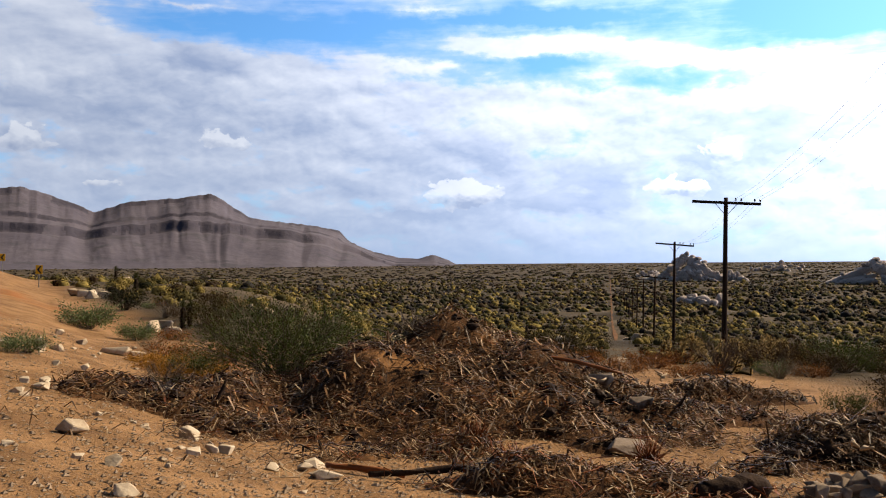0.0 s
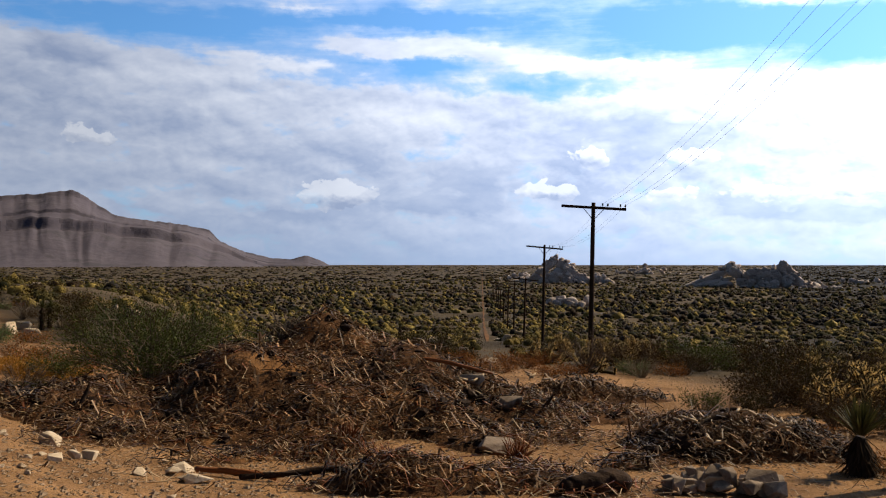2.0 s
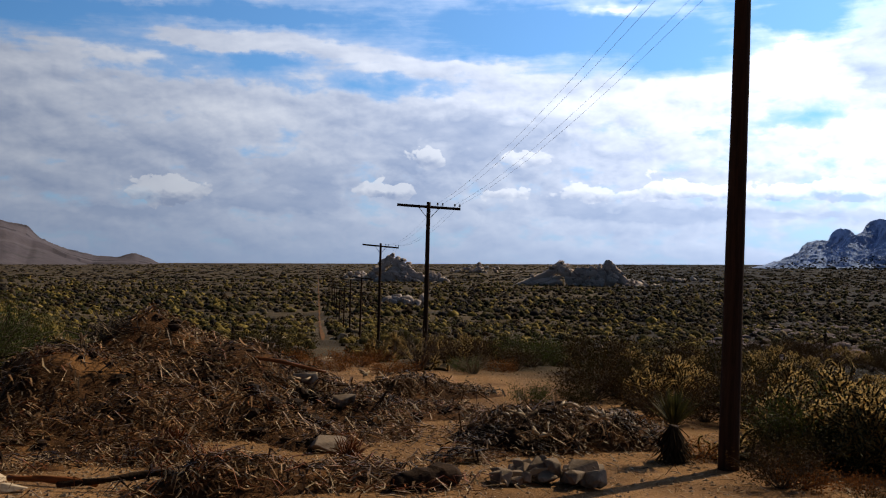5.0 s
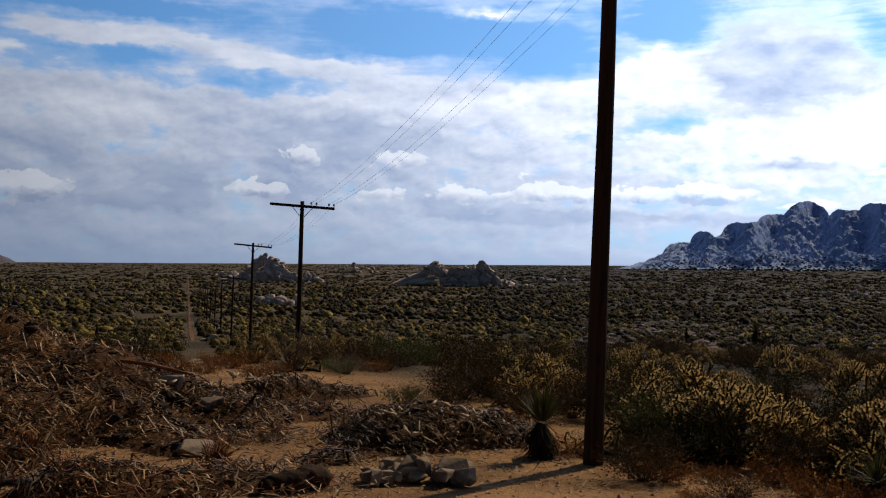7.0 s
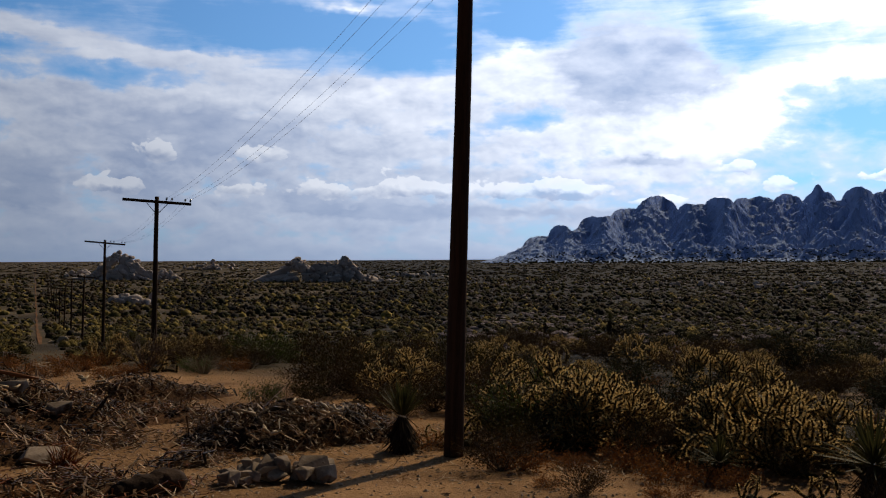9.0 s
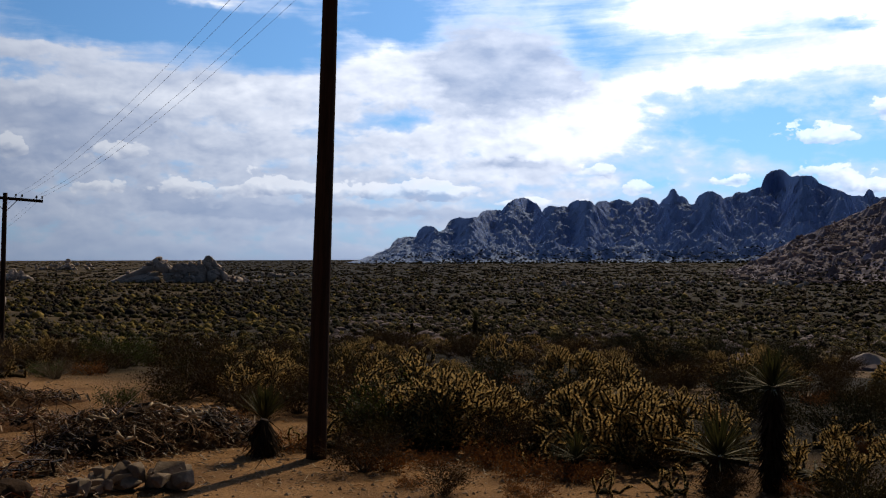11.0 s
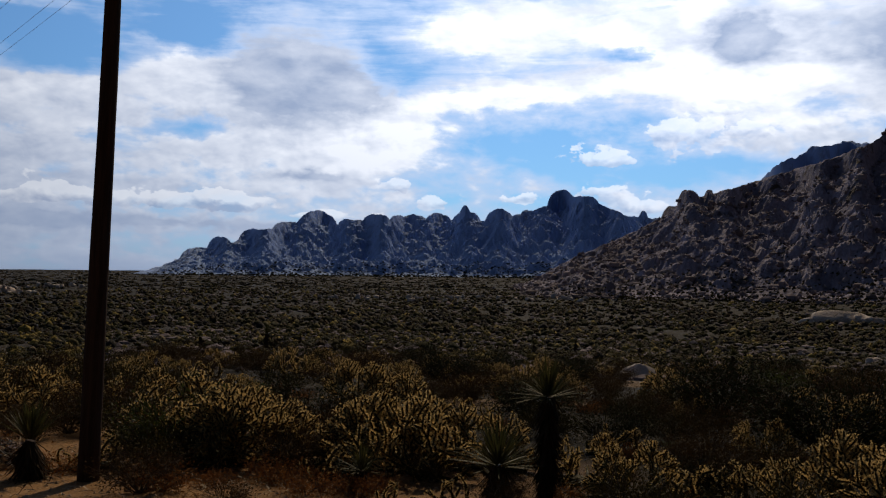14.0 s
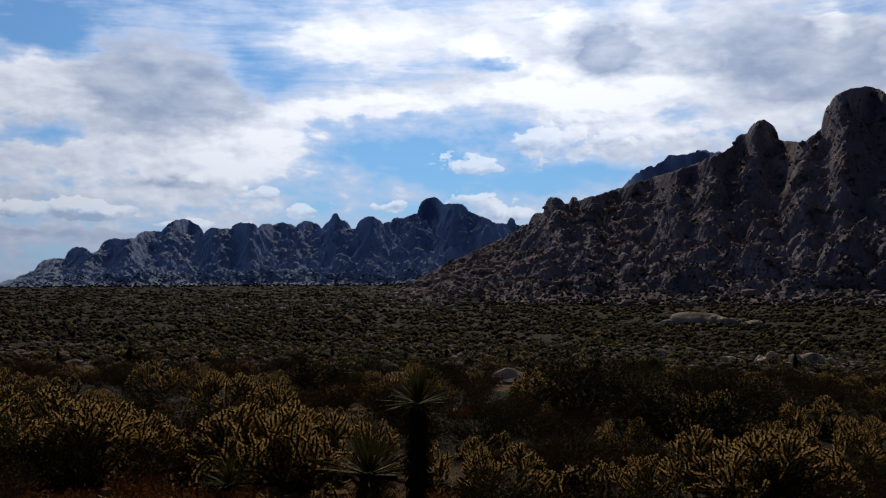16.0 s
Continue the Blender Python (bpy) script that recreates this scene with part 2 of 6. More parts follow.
density = calc(wt, "MULTIPLY_ADD", calc(wt, "SUBTRACT", ragged, 0.5), 1.15, cover)
density = calc(wt, "MULTIPLY_ADD", calc(wt, "MULTIPLY", knobbly, calc(wt, "SUBTRACT", 1.0, high)), 0.10, density)
veil = step(wt, density, -0.06, 0.18)
thick = step(wt, density, 0.10, 0.45)
soft = fbm(wt, plane(0, 0, 0.30, 0.62, 3.7), 1.0, 4.0, 0.5, 0.15)
soft_above = fbm(wt, plane(0.45, 0.55, 0.30, 0.62, 3.7), 1.0, 4.0, 0.5, 0.15)
fine_lit = calc(wt, "SUBTRACT", puff, fbm(wt, plane(0.12, 0.16, 0.34, 0.72, 3.7), 1.0, 9.0, 0.56, 0.15))
belly = fbm(wt, plane(0, 0, 0.16, 0.55, 9.1), 1.0, 5.0, 0.55)
lit = calc(wt, "MULTIPLY_ADD", calc(wt, "SUBTRACT", soft, soft_above), 1.0, 0.60)
lit = calc(wt, "MULTIPLY_ADD", calc(wt, "MULTIPLY", relief, calc(wt, "MULTIPLY_ADD", high, -0.7, 1.0)), 0.30, lit)
lit = calc(wt, "MULTIPLY_ADD", fine_lit, 0.30, lit)
lit = calc(wt, "SUBTRACT", lit, calc(wt, "MULTIPLY", thick, step(wt, belly, 0.40, 0.64, 0.0, 0.28)))
lit = calc(wt, "MULTIPLY_ADD", tone, calc(wt, "MULTIPLY_ADD", puff, 2.4, -0.25), lit)
# no belly is without shape
lit = calc(wt, "MAXIMUM", lit, calc(wt, "MULTIPLY", calc(wt, "SUBTRACT", calc(wt, "ADD", puff, soft), 0.80), 0.9), clamp=True)
lump = fbm(wt, plane(0, 0, 0.8, 1.1, 5.5), 1.0, 6.0, 0.5)
shape = calc(wt, "ADD", calc(wt, "MULTIPLY", knobbly, 0.75), calc(wt, "MULTIPLY_ADD", lump, 1.7, -0.85))
puff_veil = step(wt, calc(wt, "ADD", head, shape), 0.0, 0.14)
puff_veil = calc(wt, "MULTIPLY", puff_veil, step(wt, head, -0.40, -0.30))
puff_lit = calc(wt, "ADD", calc(wt, "MULTIPLY_ADD", side, 1.3, 0.60), calc(wt, "MULTIPLY", relief, 0.7), clamp=True)

sky = wt.nodes.new("ShaderNodeTexSky")
sky.sky_type, sky.sun_disc = "NISHITA", False
sky.sun_elevation, sky.sun_rotation = radians(SUN_EL), radians(SUN_AZ)
sky.altitude, sky.air_density, sky.dust_density, sky.ozone_density = 1200, 1.0, 0.6, 2.5
blue = blend(wt, 1.0, sky.outputs[0], (0.090, 0.160, 0.212), "MULTIPLY")

dot = wt.nodes.new("ShaderNodeVectorMath")
dot.operation = "DOT_PRODUCT"
wire(wt, dot.inputs[0], way)
dot.inputs[1].default_value = SUN_WAY
glow = calc(wt, "POWER", calc(wt, "MAXIMUM", dot.outputs["Value"], 0.0), 3.0)
shade = blend(wt, step(wt, glow, 0.12, 0.70), (0.40, 0.51, 0.77), (0.37, 0.465, 0.67))
near_sun = step(wt, glow, 0.25, 0.75)
cloud = blend(wt, lit, shade, blend(wt, near_sun, (0.97, 1.04, 1.20), (1.12, 1.16, 1.26)))
cloud = blend(wt, 1.0, cloud, vec3(wt, *[calc(wt, "ADD", calc(wt, "MULTIPLY", glow, 4.5), 0.90)] * 3), "MULTIPLY")
thin = calc(wt, "MULTIPLY", step(wt, density, -0.34, 0.04), calc(wt, "MULTIPLY_ADD", glow, 0.30, 0.52))
mist = blend(wt, 1.0, blend(wt, near_sun, (0.61, 0.79, 1.14), (0.72, 0.85, 1.12)), vec3(wt, *[calc(wt, "ADD", calc(wt, "MULTIPLY", glow, 4.1), 0.92)] * 3), "MULTIPLY")
air = calc(wt, "POWER", 2.71828, calc(wt, "MULTIPLY", calc(wt, "MAXIMUM", sky_el, 0.0), -0.30))
# unseen sky overhead and behind is dimmed, to deepen shade on the ground
deep = calc(wt, "MULTIPLY", step(wt, sky_el, 17.0, 46.0, 1.0, 0.26), step(wt, calc(wt, "ABSOLUTE", calc(wt, "SUBTRACT", sky_az, 34.0)), 70.0, 120.0, 1.0, 0.35))
blue = blend(wt, 1.0, blue, vec3(wt, *[calc(wt, "MULTIPLY", deep, calc(wt, "ADD", calc(wt, "MULTIPLY", glow, 0.9), 1.0))] * 3), "MULTIPLY")
blue = blend(wt, 1.0, blue, blend(wt, calc(wt, "MULTIPLY", glow, deep), (0.0, 0.0, 0.0), (0.36, 0.50, 0.72)), "ADD")
grey = wt.nodes.new("ShaderNodeRGBToBW")
wire(wt, grey.inputs[0], blue)
blue = blend(wt, step(wt, sky_el, 17.0, 30.0, 0.0, 0.55), blue, vec3(wt, grey.outputs[0], grey.outputs[0], grey.outputs[0]))
shown = blend(wt, thin, blue, mist)
shown = blend(wt, veil, shown, cloud)
haze = blend(wt, 1.0, (0.475, 0.64, 0.96), vec3(wt, *[calc(wt, "ADD", calc(wt, "MULTIPLY", glow, 3.4), 0.90)] * 3), "MULTIPLY")
shown = blend(wt, calc(wt, "MULTIPLY", air, 0.8), shown, haze)
puff_colour = blend(wt, puff_lit, (0.38, 0.48, 0.72), (1.10, 1.15, 1.26))
puff_colour = blend(wt, 1.0, puff_colour, vec3(wt, *[calc(wt, "ADD", calc(wt, "MULTIPLY", glow, 4.5), 0.90)] * 3), "MULTIPLY")
shown = blend(wt, calc(wt, "MULTIPLY", puff_veil, 0.62), shown, puff_colour)
ground_glow = step(wt, sky_el, -4.0, -1.0)
shown = blend(wt, ground_glow, (0.12, 0.09, 0.06), shown)
back = wt.nodes.new("ShaderNodeBackground")
wire(wt, back.inputs[0], shown)
back.inputs[1].default_value = 1.0
wire(wt, wt.nodes.new("ShaderNodeOutputWorld").inputs[0], back.outputs[0])


# ---- materials ----
def material(name, dark, light, scale=6.0, rough=0.9, bump=0.4, fine=60.0, depth=0.02, translucent=0.0, tone="", stain=None, stretch=None, patchy=1.0, sheen=0.07):
    """Two-scale mottling between two tones, fine relief, and a tone per piece: tone is island, object or nothing."""
    m = bpy.data.materials.new(name)
    m.use_nodes = True
    t = m.node_tree
    t.nodes.clear()
    p = t.nodes.new("ShaderNodeTexCoord").outputs["Object"]
    if stretch:
        k = t.nodes.new("ShaderNodeMapping")
        wire(t, k.inputs["Vector"], p)
        k.inputs["Scale"].default_value = stretch
        p = k.outputs[0]
    a, b = fbm(t, p, scale), fbm(t, p, fine, 4.0, 0.6)
    f = calc(t, "ADD", calc(t, "MULTIPLY", step(t, a, 0.3, 0.7), 0.65), calc(t, "MULTIPLY", step(t, b, 0.3, 0.7), 0.35))
    if tone == "island":
        f = calc(t, "ADD", calc(t, "MULTIPLY", f, 0.3), calc(t, "MULTIPLY", calc(t, "POWER", t.nodes.new("ShaderNodeNewGeometry").outputs["Random Per Island"], patchy), 0.7))
    elif tone == "leaf":
        f = calc(t, "ADD", calc(t, "MULTIPLY", step(t, a, 0.36, 0.64), 0.30), calc(t, "ADD", calc(t, "MULTIPLY", step(t, b, 0.34, 0.66), 0.35), calc(t, "MULTIPLY", t.nodes.new("ShaderNodeNewGeometry").outputs["Random Per Island"], 0.35)))
    elif tone == "object":
        f = calc(t, "ADD", calc(t, "MULTIPLY", f, 0.6), calc(t, "MULTIPLY", t.nodes.new("ShaderNodeObjectInfo").outputs["Random"], 0.4))
    col = blend(t, f, dark, light)
    if stain:
        colour, size, lo, hi = stain
        col = blend(t, step(t, fbm(t, p, size, 5.0, 0.6, 0.4), lo, hi), col, colour)
    s = t.nodes.new("ShaderNodeBsdfPrincipled")
    wire(t, s.inputs["Base Color"], col)
    s.inputs["Roughness"].default_value = rough
    s.inputs["Specular IOR Level"].default_value = sheen
    if bump:
        n = t.nodes.new("ShaderNodeBump")
        n.inputs["Strength"].default_value, n.inputs["Distance"].default_value = bump, depth
        wire(t, n.inputs["Height"], calc(t, "ADD", a, calc(t, "MULTIPLY", b, 0.5)))
        wire(t, s.inputs["Normal"], n.outputs[0])
    out = s.outputs[0]
    if translucent:
        q = t.nodes.new("ShaderNodeBsdfTranslucent")
        wire(t, q.inputs[0], col)
        x = t.nodes.new("ShaderNodeMixShader")
        x.inputs[0].default_value = translucent
        wire(t, x.inputs[1], out)
        wire(t, x.inputs[2], q.outputs[0])
        out = x.outputs[0]
    wire(t, t.nodes.new("ShaderNodeOutputMaterial").inputs[0], out)
    return m


SAND = material("sand", (0.112, 0.058, 0.025), (0.330, 0.190, 0.090), 0.9, 0.95, 1.0, 22.0, 0.07, stain=((0.25, 0.098, 0.031), 0.09, 0.52, 0.68))
GRAVEL = material("pebble_stone", (0.160, 0.104, 0.060), (0.384, 0.288, 0.200), 4.0, 0.9, 0.4, 40.0, 0.01, tone="island")
WHITE_ROCK = material("pale_limestone", (0.288, 0.212, 0.136), (0.560, 0.464, 0.344), 3.0, 0.88, 0.6, 25.0, 0.02, tone="object", stain=((0.34, 0.22, 0.13), 2.0, 0.55, 0.72))
GRANITE = material("weathered_granite", (0.300, 0.250, 0.225), (0.640, 0.550, 0.500), 0.15, 0.92, 1.0, 1.3, 0.6, tone="object", stain=((0.105, 0.085, 0.075), 0.35, 0.56, 0.72))
RUBBLE = material("broken_rock", (0.112, 0.080, 0.056), (0.352, 0.280, 0.216), 5.0, 0.9, 0.7, 30.0, 0.02, tone="object", stain=((0.08, 0.052, 0.032), 3.0, 0.50, 0.64))
# the blue in this base colour stands in for haze over the range
HAZED_RANGE_ROCK = material("hazed_range_granite", (0.255, 0.360, 0.630), (0.300, 0.420, 0.725), 0.014, 0.95, 0.3, 0.12, 5.0, stain=((0.22, 0.28, 0.46), 0.03, 0.54, 0.70))
# cool violet cast stands in for skylit shade on the near mountain
SHADE_SLOPE_ROCK = material("shade_slope_granite", (0.140, 0.128, 0.168), (0.320, 0.295, 0.385), 0.03, 0.95, 1.0, 0.25, 3.0, stain=((0.060, 0.048, 0.044), 0.06, 0.52, 0.68))
TALUS = material("talus_granite", (0.080, 0.063, 0.070), (0.300, 0.245, 0.262), 0.2, 0.95, 0.6, 1.0, 0.4, tone="island")
# lavender cast of mesa slope and caprock is haze put into the colour
HAZED_MESA_ROCK = material("hazed_mesa_slope", (0.074, 0.066, 0.086), (0.120, 0.107, 0.130), 0.006, 0.95, 0.6, 0.05, 6.0, stain=((0.074, 0.068, 0.082), 0.012, 0.52, 0.66))
HAZED_CLIFF_ROCK = material("hazed_mesa_caprock", (0.046, 0.042, 0.058), (0.078, 0.070, 0.086), 0.01, 0.95, 0.6, 0.06, 8.0)
POLE_WOOD = material("creosoted_wood", (0.020, 0.0112, 0.0072), (0.060, 0.032, 0.0192), 3.0, 0.8, 0.7, 22.0, 0.01, stretch=(6, 6, 0.35))
STEEL = material("galvanised_steel", (0.12, 0.12, 0.12), (0.25, 0.25, 0.25), 9.0, 0.5, 0.2)
GLASS_KNOB = material("glazed_insulator", (0.16, 0.19, 0.18), (0.30, 0.34, 0.32), 20.0, 0.2, 0.0)
CABLE = material("weathered_wire", (0.34, 0.36, 0.40), (0.50, 0.52, 0.56), 3.0, 0.5, 0.0)
DEBRIS = material("shredded_plant", (0.0095, 0.0042, 0.0019), (0.47, 0.260, 0.115), 5.0, 0.52, 0.3, 50.0, 0.01, tone="island", patchy=2.6, sheen=0.16, stain=((0.014, 0.007, 0.004), 0.75, 0.48, 0.62))
STRAW = material("bleached_splinter", (0.150, 0.092, 0.044), (0.52, 0.385, 0.225), 5.0, 0.52, 0.2, 50.0, 0.01, tone="island", sheen=0.16)
RUST_BARK = material("rusty_fibre", (0.068, 0.0192, 0.0072), (0.288, 0.100, 0.029), 5.0, 0.5, 0.5, 50.0, 0.01, tone="island", sheen=0.14)
MULCH = material("dark_mulch", (0.022, 0.011, 0.0055), (0.105, 0.050, 0.021), 1.6, 0.95, 0.9, 30.0, 0.05, stain=((0.21, 0.105, 0.042), 0.9, 0.54, 0.70))
BARK = material("dark_bark", (0.0096, 0.0064, 0.0048), (0.050, 0.030, 0.020), 6.0, 0.9, 0.9, 40.0, 0.02)
TWIG = material("grey_twig", (0.050, 0.037, 0.026), (0.19, 0.145, 0.105), 8.0, 0.9, 0.2, tone="island")
LEAF_GREEN = material("creosote_leaf", (0.026, 0.036, 0.0075), (0.088, 0.100, 0.023), 0.8, 0.6, 0.8, 7.0, 0.12, translucent=0.2, tone="leaf")
LEAF_OLIVE = material("olive_leaf", (0.0194, 0.0158, 0.0043), (0.0612, 0.0461, 0.0115), 0.8, 0.8, 0.8, 7.0, 0.12, translucent=0.12, tone="leaf")
LEAF_SAGE = material("sage_leaf", (0.066, 0.090, 0.034), (0.150, 0.180, 0.078), 0.8, 0.8, 0.8, 7.0, 0.12, translucent=0.3, tone="leaf")
LEAF_BROWN = material("dry_brown_leaf", (0.0280, 0.0154, 0.0060), (0.0840, 0.0490, 0.0175), 0.8, 0.9, 0.8, 7.0, 0.12, translucent=0.12, tone="leaf")
LEAF_RUST = material("rusty_seed_head", (0.13, 0.047, 0.014), (0.34, 0.145, 0.042), 0.8, 0.9, 0.8, 7.0, 0.12, translucent=0.15, tone="leaf")
LEAF_GOLD = material("golden_dry_grass", (0.20, 0.090, 0.014), (0.46, 0.235, 0.045), 0.8, 0.9, 0.5, 7.0, 0.05, translucent=0.2, tone="leaf")
LEAF_DARK = material("juniper_leaf", (0.0096, 0.0120, 0.0048), (0.0338, 0.0360, 0.0132), 0.8, 0.8, 0.8, 7.0, 0.12, translucent=0.1, tone="leaf")
LEAF_PALE = material("bleached_brush", (0.120, 0.092, 0.060), (0.288, 0.232, 0.160), 0.8, 0.9, 0.8, 7.0, 0.12, translucent=0.15, tone="leaf")
CHOLLA_SKIN = material("cholla_joint", (0.022, 0.018, 0.0065), (0.062, 0.047, 0.017), 12.0, 0.8, 0.4)
SPINE = material("cholla_spine", (0.37, 0.245, 0.085), (0.64, 0.465, 0.215), 12.0, 0.6, 0.0, translucent=0.5, tone="island")
BLADE = material("yucca_blade", (0.022, 0.026, 0.009), (0.084, 0.078, 0.027), 5.0, 0.55, 0.0, translucent=0.25, tone="island")
DEAD_BLADE = material("dead_yucca_blade", (0.0121, 0.0079, 0.0048), (0.057, 0.037, 0.022), 5.0, 0.9, 0.0, tone="island")
YELLOW_PAINT = material("yellow_reflective_sheet", (0.55, 0.30, 0.02), (0.70, 0.42, 0.03), 4.0, 0.5, 0.0)
BLACK_PAINT = material("black_sheet", (0.015, 0.015, 0.015), (0.03, 0.03, 0.03), 4.0, 0.5, 0.0)
# the brush of the open plain, crown by crown
FIELD_GOLD = material("plain_cholla", (0.070, 0.054, 0.013), (0.29, 0.215, 0.060), 0.5, 0.9, 0.9, 6.0, 0.15, tone="leaf")
FIELD_OLIVE = material("plain_olive_brush", (0.020, 0.018, 0.006), (0.092, 0.076, 0.024), 0.5, 0.9, 0.9, 6.0, 0.15, tone="leaf")
FIELD_BROWN = material("plain_brown_brush", (0.013, 0.008, 0.004), (0.046, 0.028, 0.013), 0.5, 0.9, 0.9, 6.0, 0.15, tone="leaf")
FIELD_DARK = material("plain_dark_brush", (0.008, 0.009, 0.003), (0.030, 0.030, 0.010), 0.5, 0.9, 0.9, 6.0, 0.15, tone="leaf")
FIELD_PALE = material("plain_bleached_brush", (0.07, 0.052, 0.030), (0.21, 0.165, 0.105), 0.5, 0.9, 0.9, 6.0, 0.15, tone="leaf")
# grey tone imitates haze over the brush, more of it with distance
FIELD_HAZE = material("plain_haze_brush", (0.012, 0.0105, 0.0095), (0.040, 0.034, 0.032), 0.5, 0.9, 0.9, 6.0, 0.15, tone="leaf")
DRY_TRACK = material("dry_dirt_track", (0.070, 0.034, 0.014), (0.180, 0.088, 0.034), 0.25, 0.95, 0.4, 6.0, 0.05)


def undisturbed_soil():
    """Bladed bare sand round the clearing, dark stony soil on the untouched plain, darker rightwards to imitate dimmer
    light.
    """
    t = SAND.node_tree
    s = next(n for n in t.nodes if n.type == "BSDF_PRINCIPLED")
    sand = s.inputs["Base Color"].links[0].from_socket
    p = t.nodes.new("ShaderNodeTexCoord").outputs["Object"]
    far = t.nodes.new("ShaderNodeVectorMath")
    far.operation = "DISTANCE"
    wire(t, far.inputs[0], p)
    far.inputs[1].default_value = (-3.0, 14.0, -2.5)
    edge = calc(t, "ADD", far.outputs["Value"], calc(t, "MULTIPLY", calc(t, "SUBTRACT", fbm(t, p, 0.12, 5.0, 0.6), 0.5), 12.0))
    xyz = t.nodes.new("ShaderNodeSeparateXYZ")
    wire(t, xyz.inputs[0], p)
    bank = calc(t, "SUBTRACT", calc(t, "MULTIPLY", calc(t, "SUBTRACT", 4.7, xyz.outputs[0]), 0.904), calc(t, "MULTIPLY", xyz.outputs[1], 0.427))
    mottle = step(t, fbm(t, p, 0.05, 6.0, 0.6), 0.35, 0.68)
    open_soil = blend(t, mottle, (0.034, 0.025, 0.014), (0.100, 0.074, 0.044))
    gloom_soil = blend(t, mottle, (0.007, 0.0056, 0.0046), (0.020, 0.0155, 0.0125))
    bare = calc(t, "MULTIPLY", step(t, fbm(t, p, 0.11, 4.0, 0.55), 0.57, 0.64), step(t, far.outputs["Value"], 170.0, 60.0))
    gloom_soil = blend(t, bare, gloom_soil, (0.135, 0.090, 0.056))
    # gloom and haze towards the range are put into the soil colour
    soil = blend(t, step(t, calc(t, "SUBTRACT", xyz.outputs[0], calc(t, "MULTIPLY", xyz.outputs[1], 0.5)), -6.0, 14.0), open_soil, gloom_soil)
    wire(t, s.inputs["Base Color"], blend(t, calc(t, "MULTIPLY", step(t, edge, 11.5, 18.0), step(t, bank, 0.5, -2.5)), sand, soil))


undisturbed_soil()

# ---- the lie of the land ----
Q_R = (0, 6, 12, 24, 30, 36, 44, 78, 112, 146, 180, 215, 280, 400, 700, 1000, 2000, 5200)
Q_MID = (-1.6, -2.1, -2.45, -2.68, -3.1, -3.9, -5.2, -6.8, -9.5, -10.9, -12.5, -14.0, -14.9, -15, -14.5, -13.5, -8, -3)
Q_LEFT = (-1.6, -2.1, -2.5, -2.65, -2.75, -2.78, -2.8, -2.9, -3.8, -5, -6, -7.5, -9.5, -12, -13, -13, -8, -3)
Q_RIGHT = (-1.6, -2.1, -2.45, -2.68, -2.95, -3.3, -3.75, -5.6, -7.4, -9.0, -10.4, -11.8, -13.5, -14.6, -14.5, -13.5, -8, -3)
_rng = np.random.default_rng(5)
WAVES = [(w, _rng.uniform(0, 6.3), _rng.uniform(0, 6.3)) for w in (5, 6.5, 9, 13, 17, 23, 34, 47, 70, 110) for _ in (0, 1)]


def smooth(a, b, v):
    s = np.clip((v - a) / (b - a), 0, 1)
    return s * s * (3 - 2 * s)


def ground_z(x, y):
    """Height of the desert floor; the eye of the first moment is the origin."""
    x, y = np.asarray(x, float), np.asarray(y, float)
    r = np.hypot(x, y)
    az = np.degrees(np.arctan2(x, y))
    left = (1 - smooth(-14, -1, az)) * smooth(-150, -110, az)
    z = np.interp(r, Q_R, Q_MID) * (1 - left) + np.interp(r, Q_R, Q_LEFT) * left
    right = smooth(24, 38, az) * (1 - smooth(110, 150, az))
    z = z * (1 - right) + np.interp(r, Q_R, Q_RIGHT) * right
    z = z + (0.0265 * x - 0.0078 * y) * smooth(90, 600, r)
    for w, a, p in WAVES:
        k = 2 * math.pi / w
        z = z + 0.0045 * w ** 0.8 * np.sin(k * (x * math.cos(a) + y * math.sin(a)) + p) * smooth(6 + w * 0.4, 20 + 1.5 * w, r)
    # the road bank, whose foot runs away to the left of the heap
    s = (4.7 - x) * 0.904 - y * 0.427
    w = smooth(0, 5.5, s) * (1 - smooth(85, 170, r))
    z = z * (1 - w) - 1.6 * w
    # ruts and scour on the bank
    rut = np.sin(2.6 * s) * 0.02 + np.sin(6.1 * s + 0.3 * y) * 0.012
    return z + rut * smooth(0.3, 2.0, s) * (1 - smooth(60, 100, r))


def polar(az, d):
    return d * math.sin(math.radians(az)), d * math.cos(math.radians(az))


# ---- mesh helpers ----
class Geo:
    """Gathers vertices and faces of one mesh."""

    def __init__(self):
        self.v, self.f, self.n = [], [], 0

    def add(self, v, f):
        self.v.append(np.asarray(v, float))
        self.f.extend([[i + self.n for i in q] for q in f])
        self.n += len(v)
        return self

    def mesh(self, name, mat, smooth_faces=False):
        me = bpy.data.meshes.new(name)
        me.from_pydata(np.concatenate(self.v).tolist(), [], self.f)
        me.materials.append(mat)
        if smooth_faces:
            me.polygons.foreach_set("use_smooth", [True] * len(me.polygons))
        me.update()
        return me


def part(name, geo, mat, parent=None, label="", smooth_faces=False):
    ob = new(name, geo if isinstance(geo, bpy.types.Mesh) else geo.mesh(name, mat, smooth_faces))
    ob.parent = parent
    if label:
        ob["label"] = label
    return ob


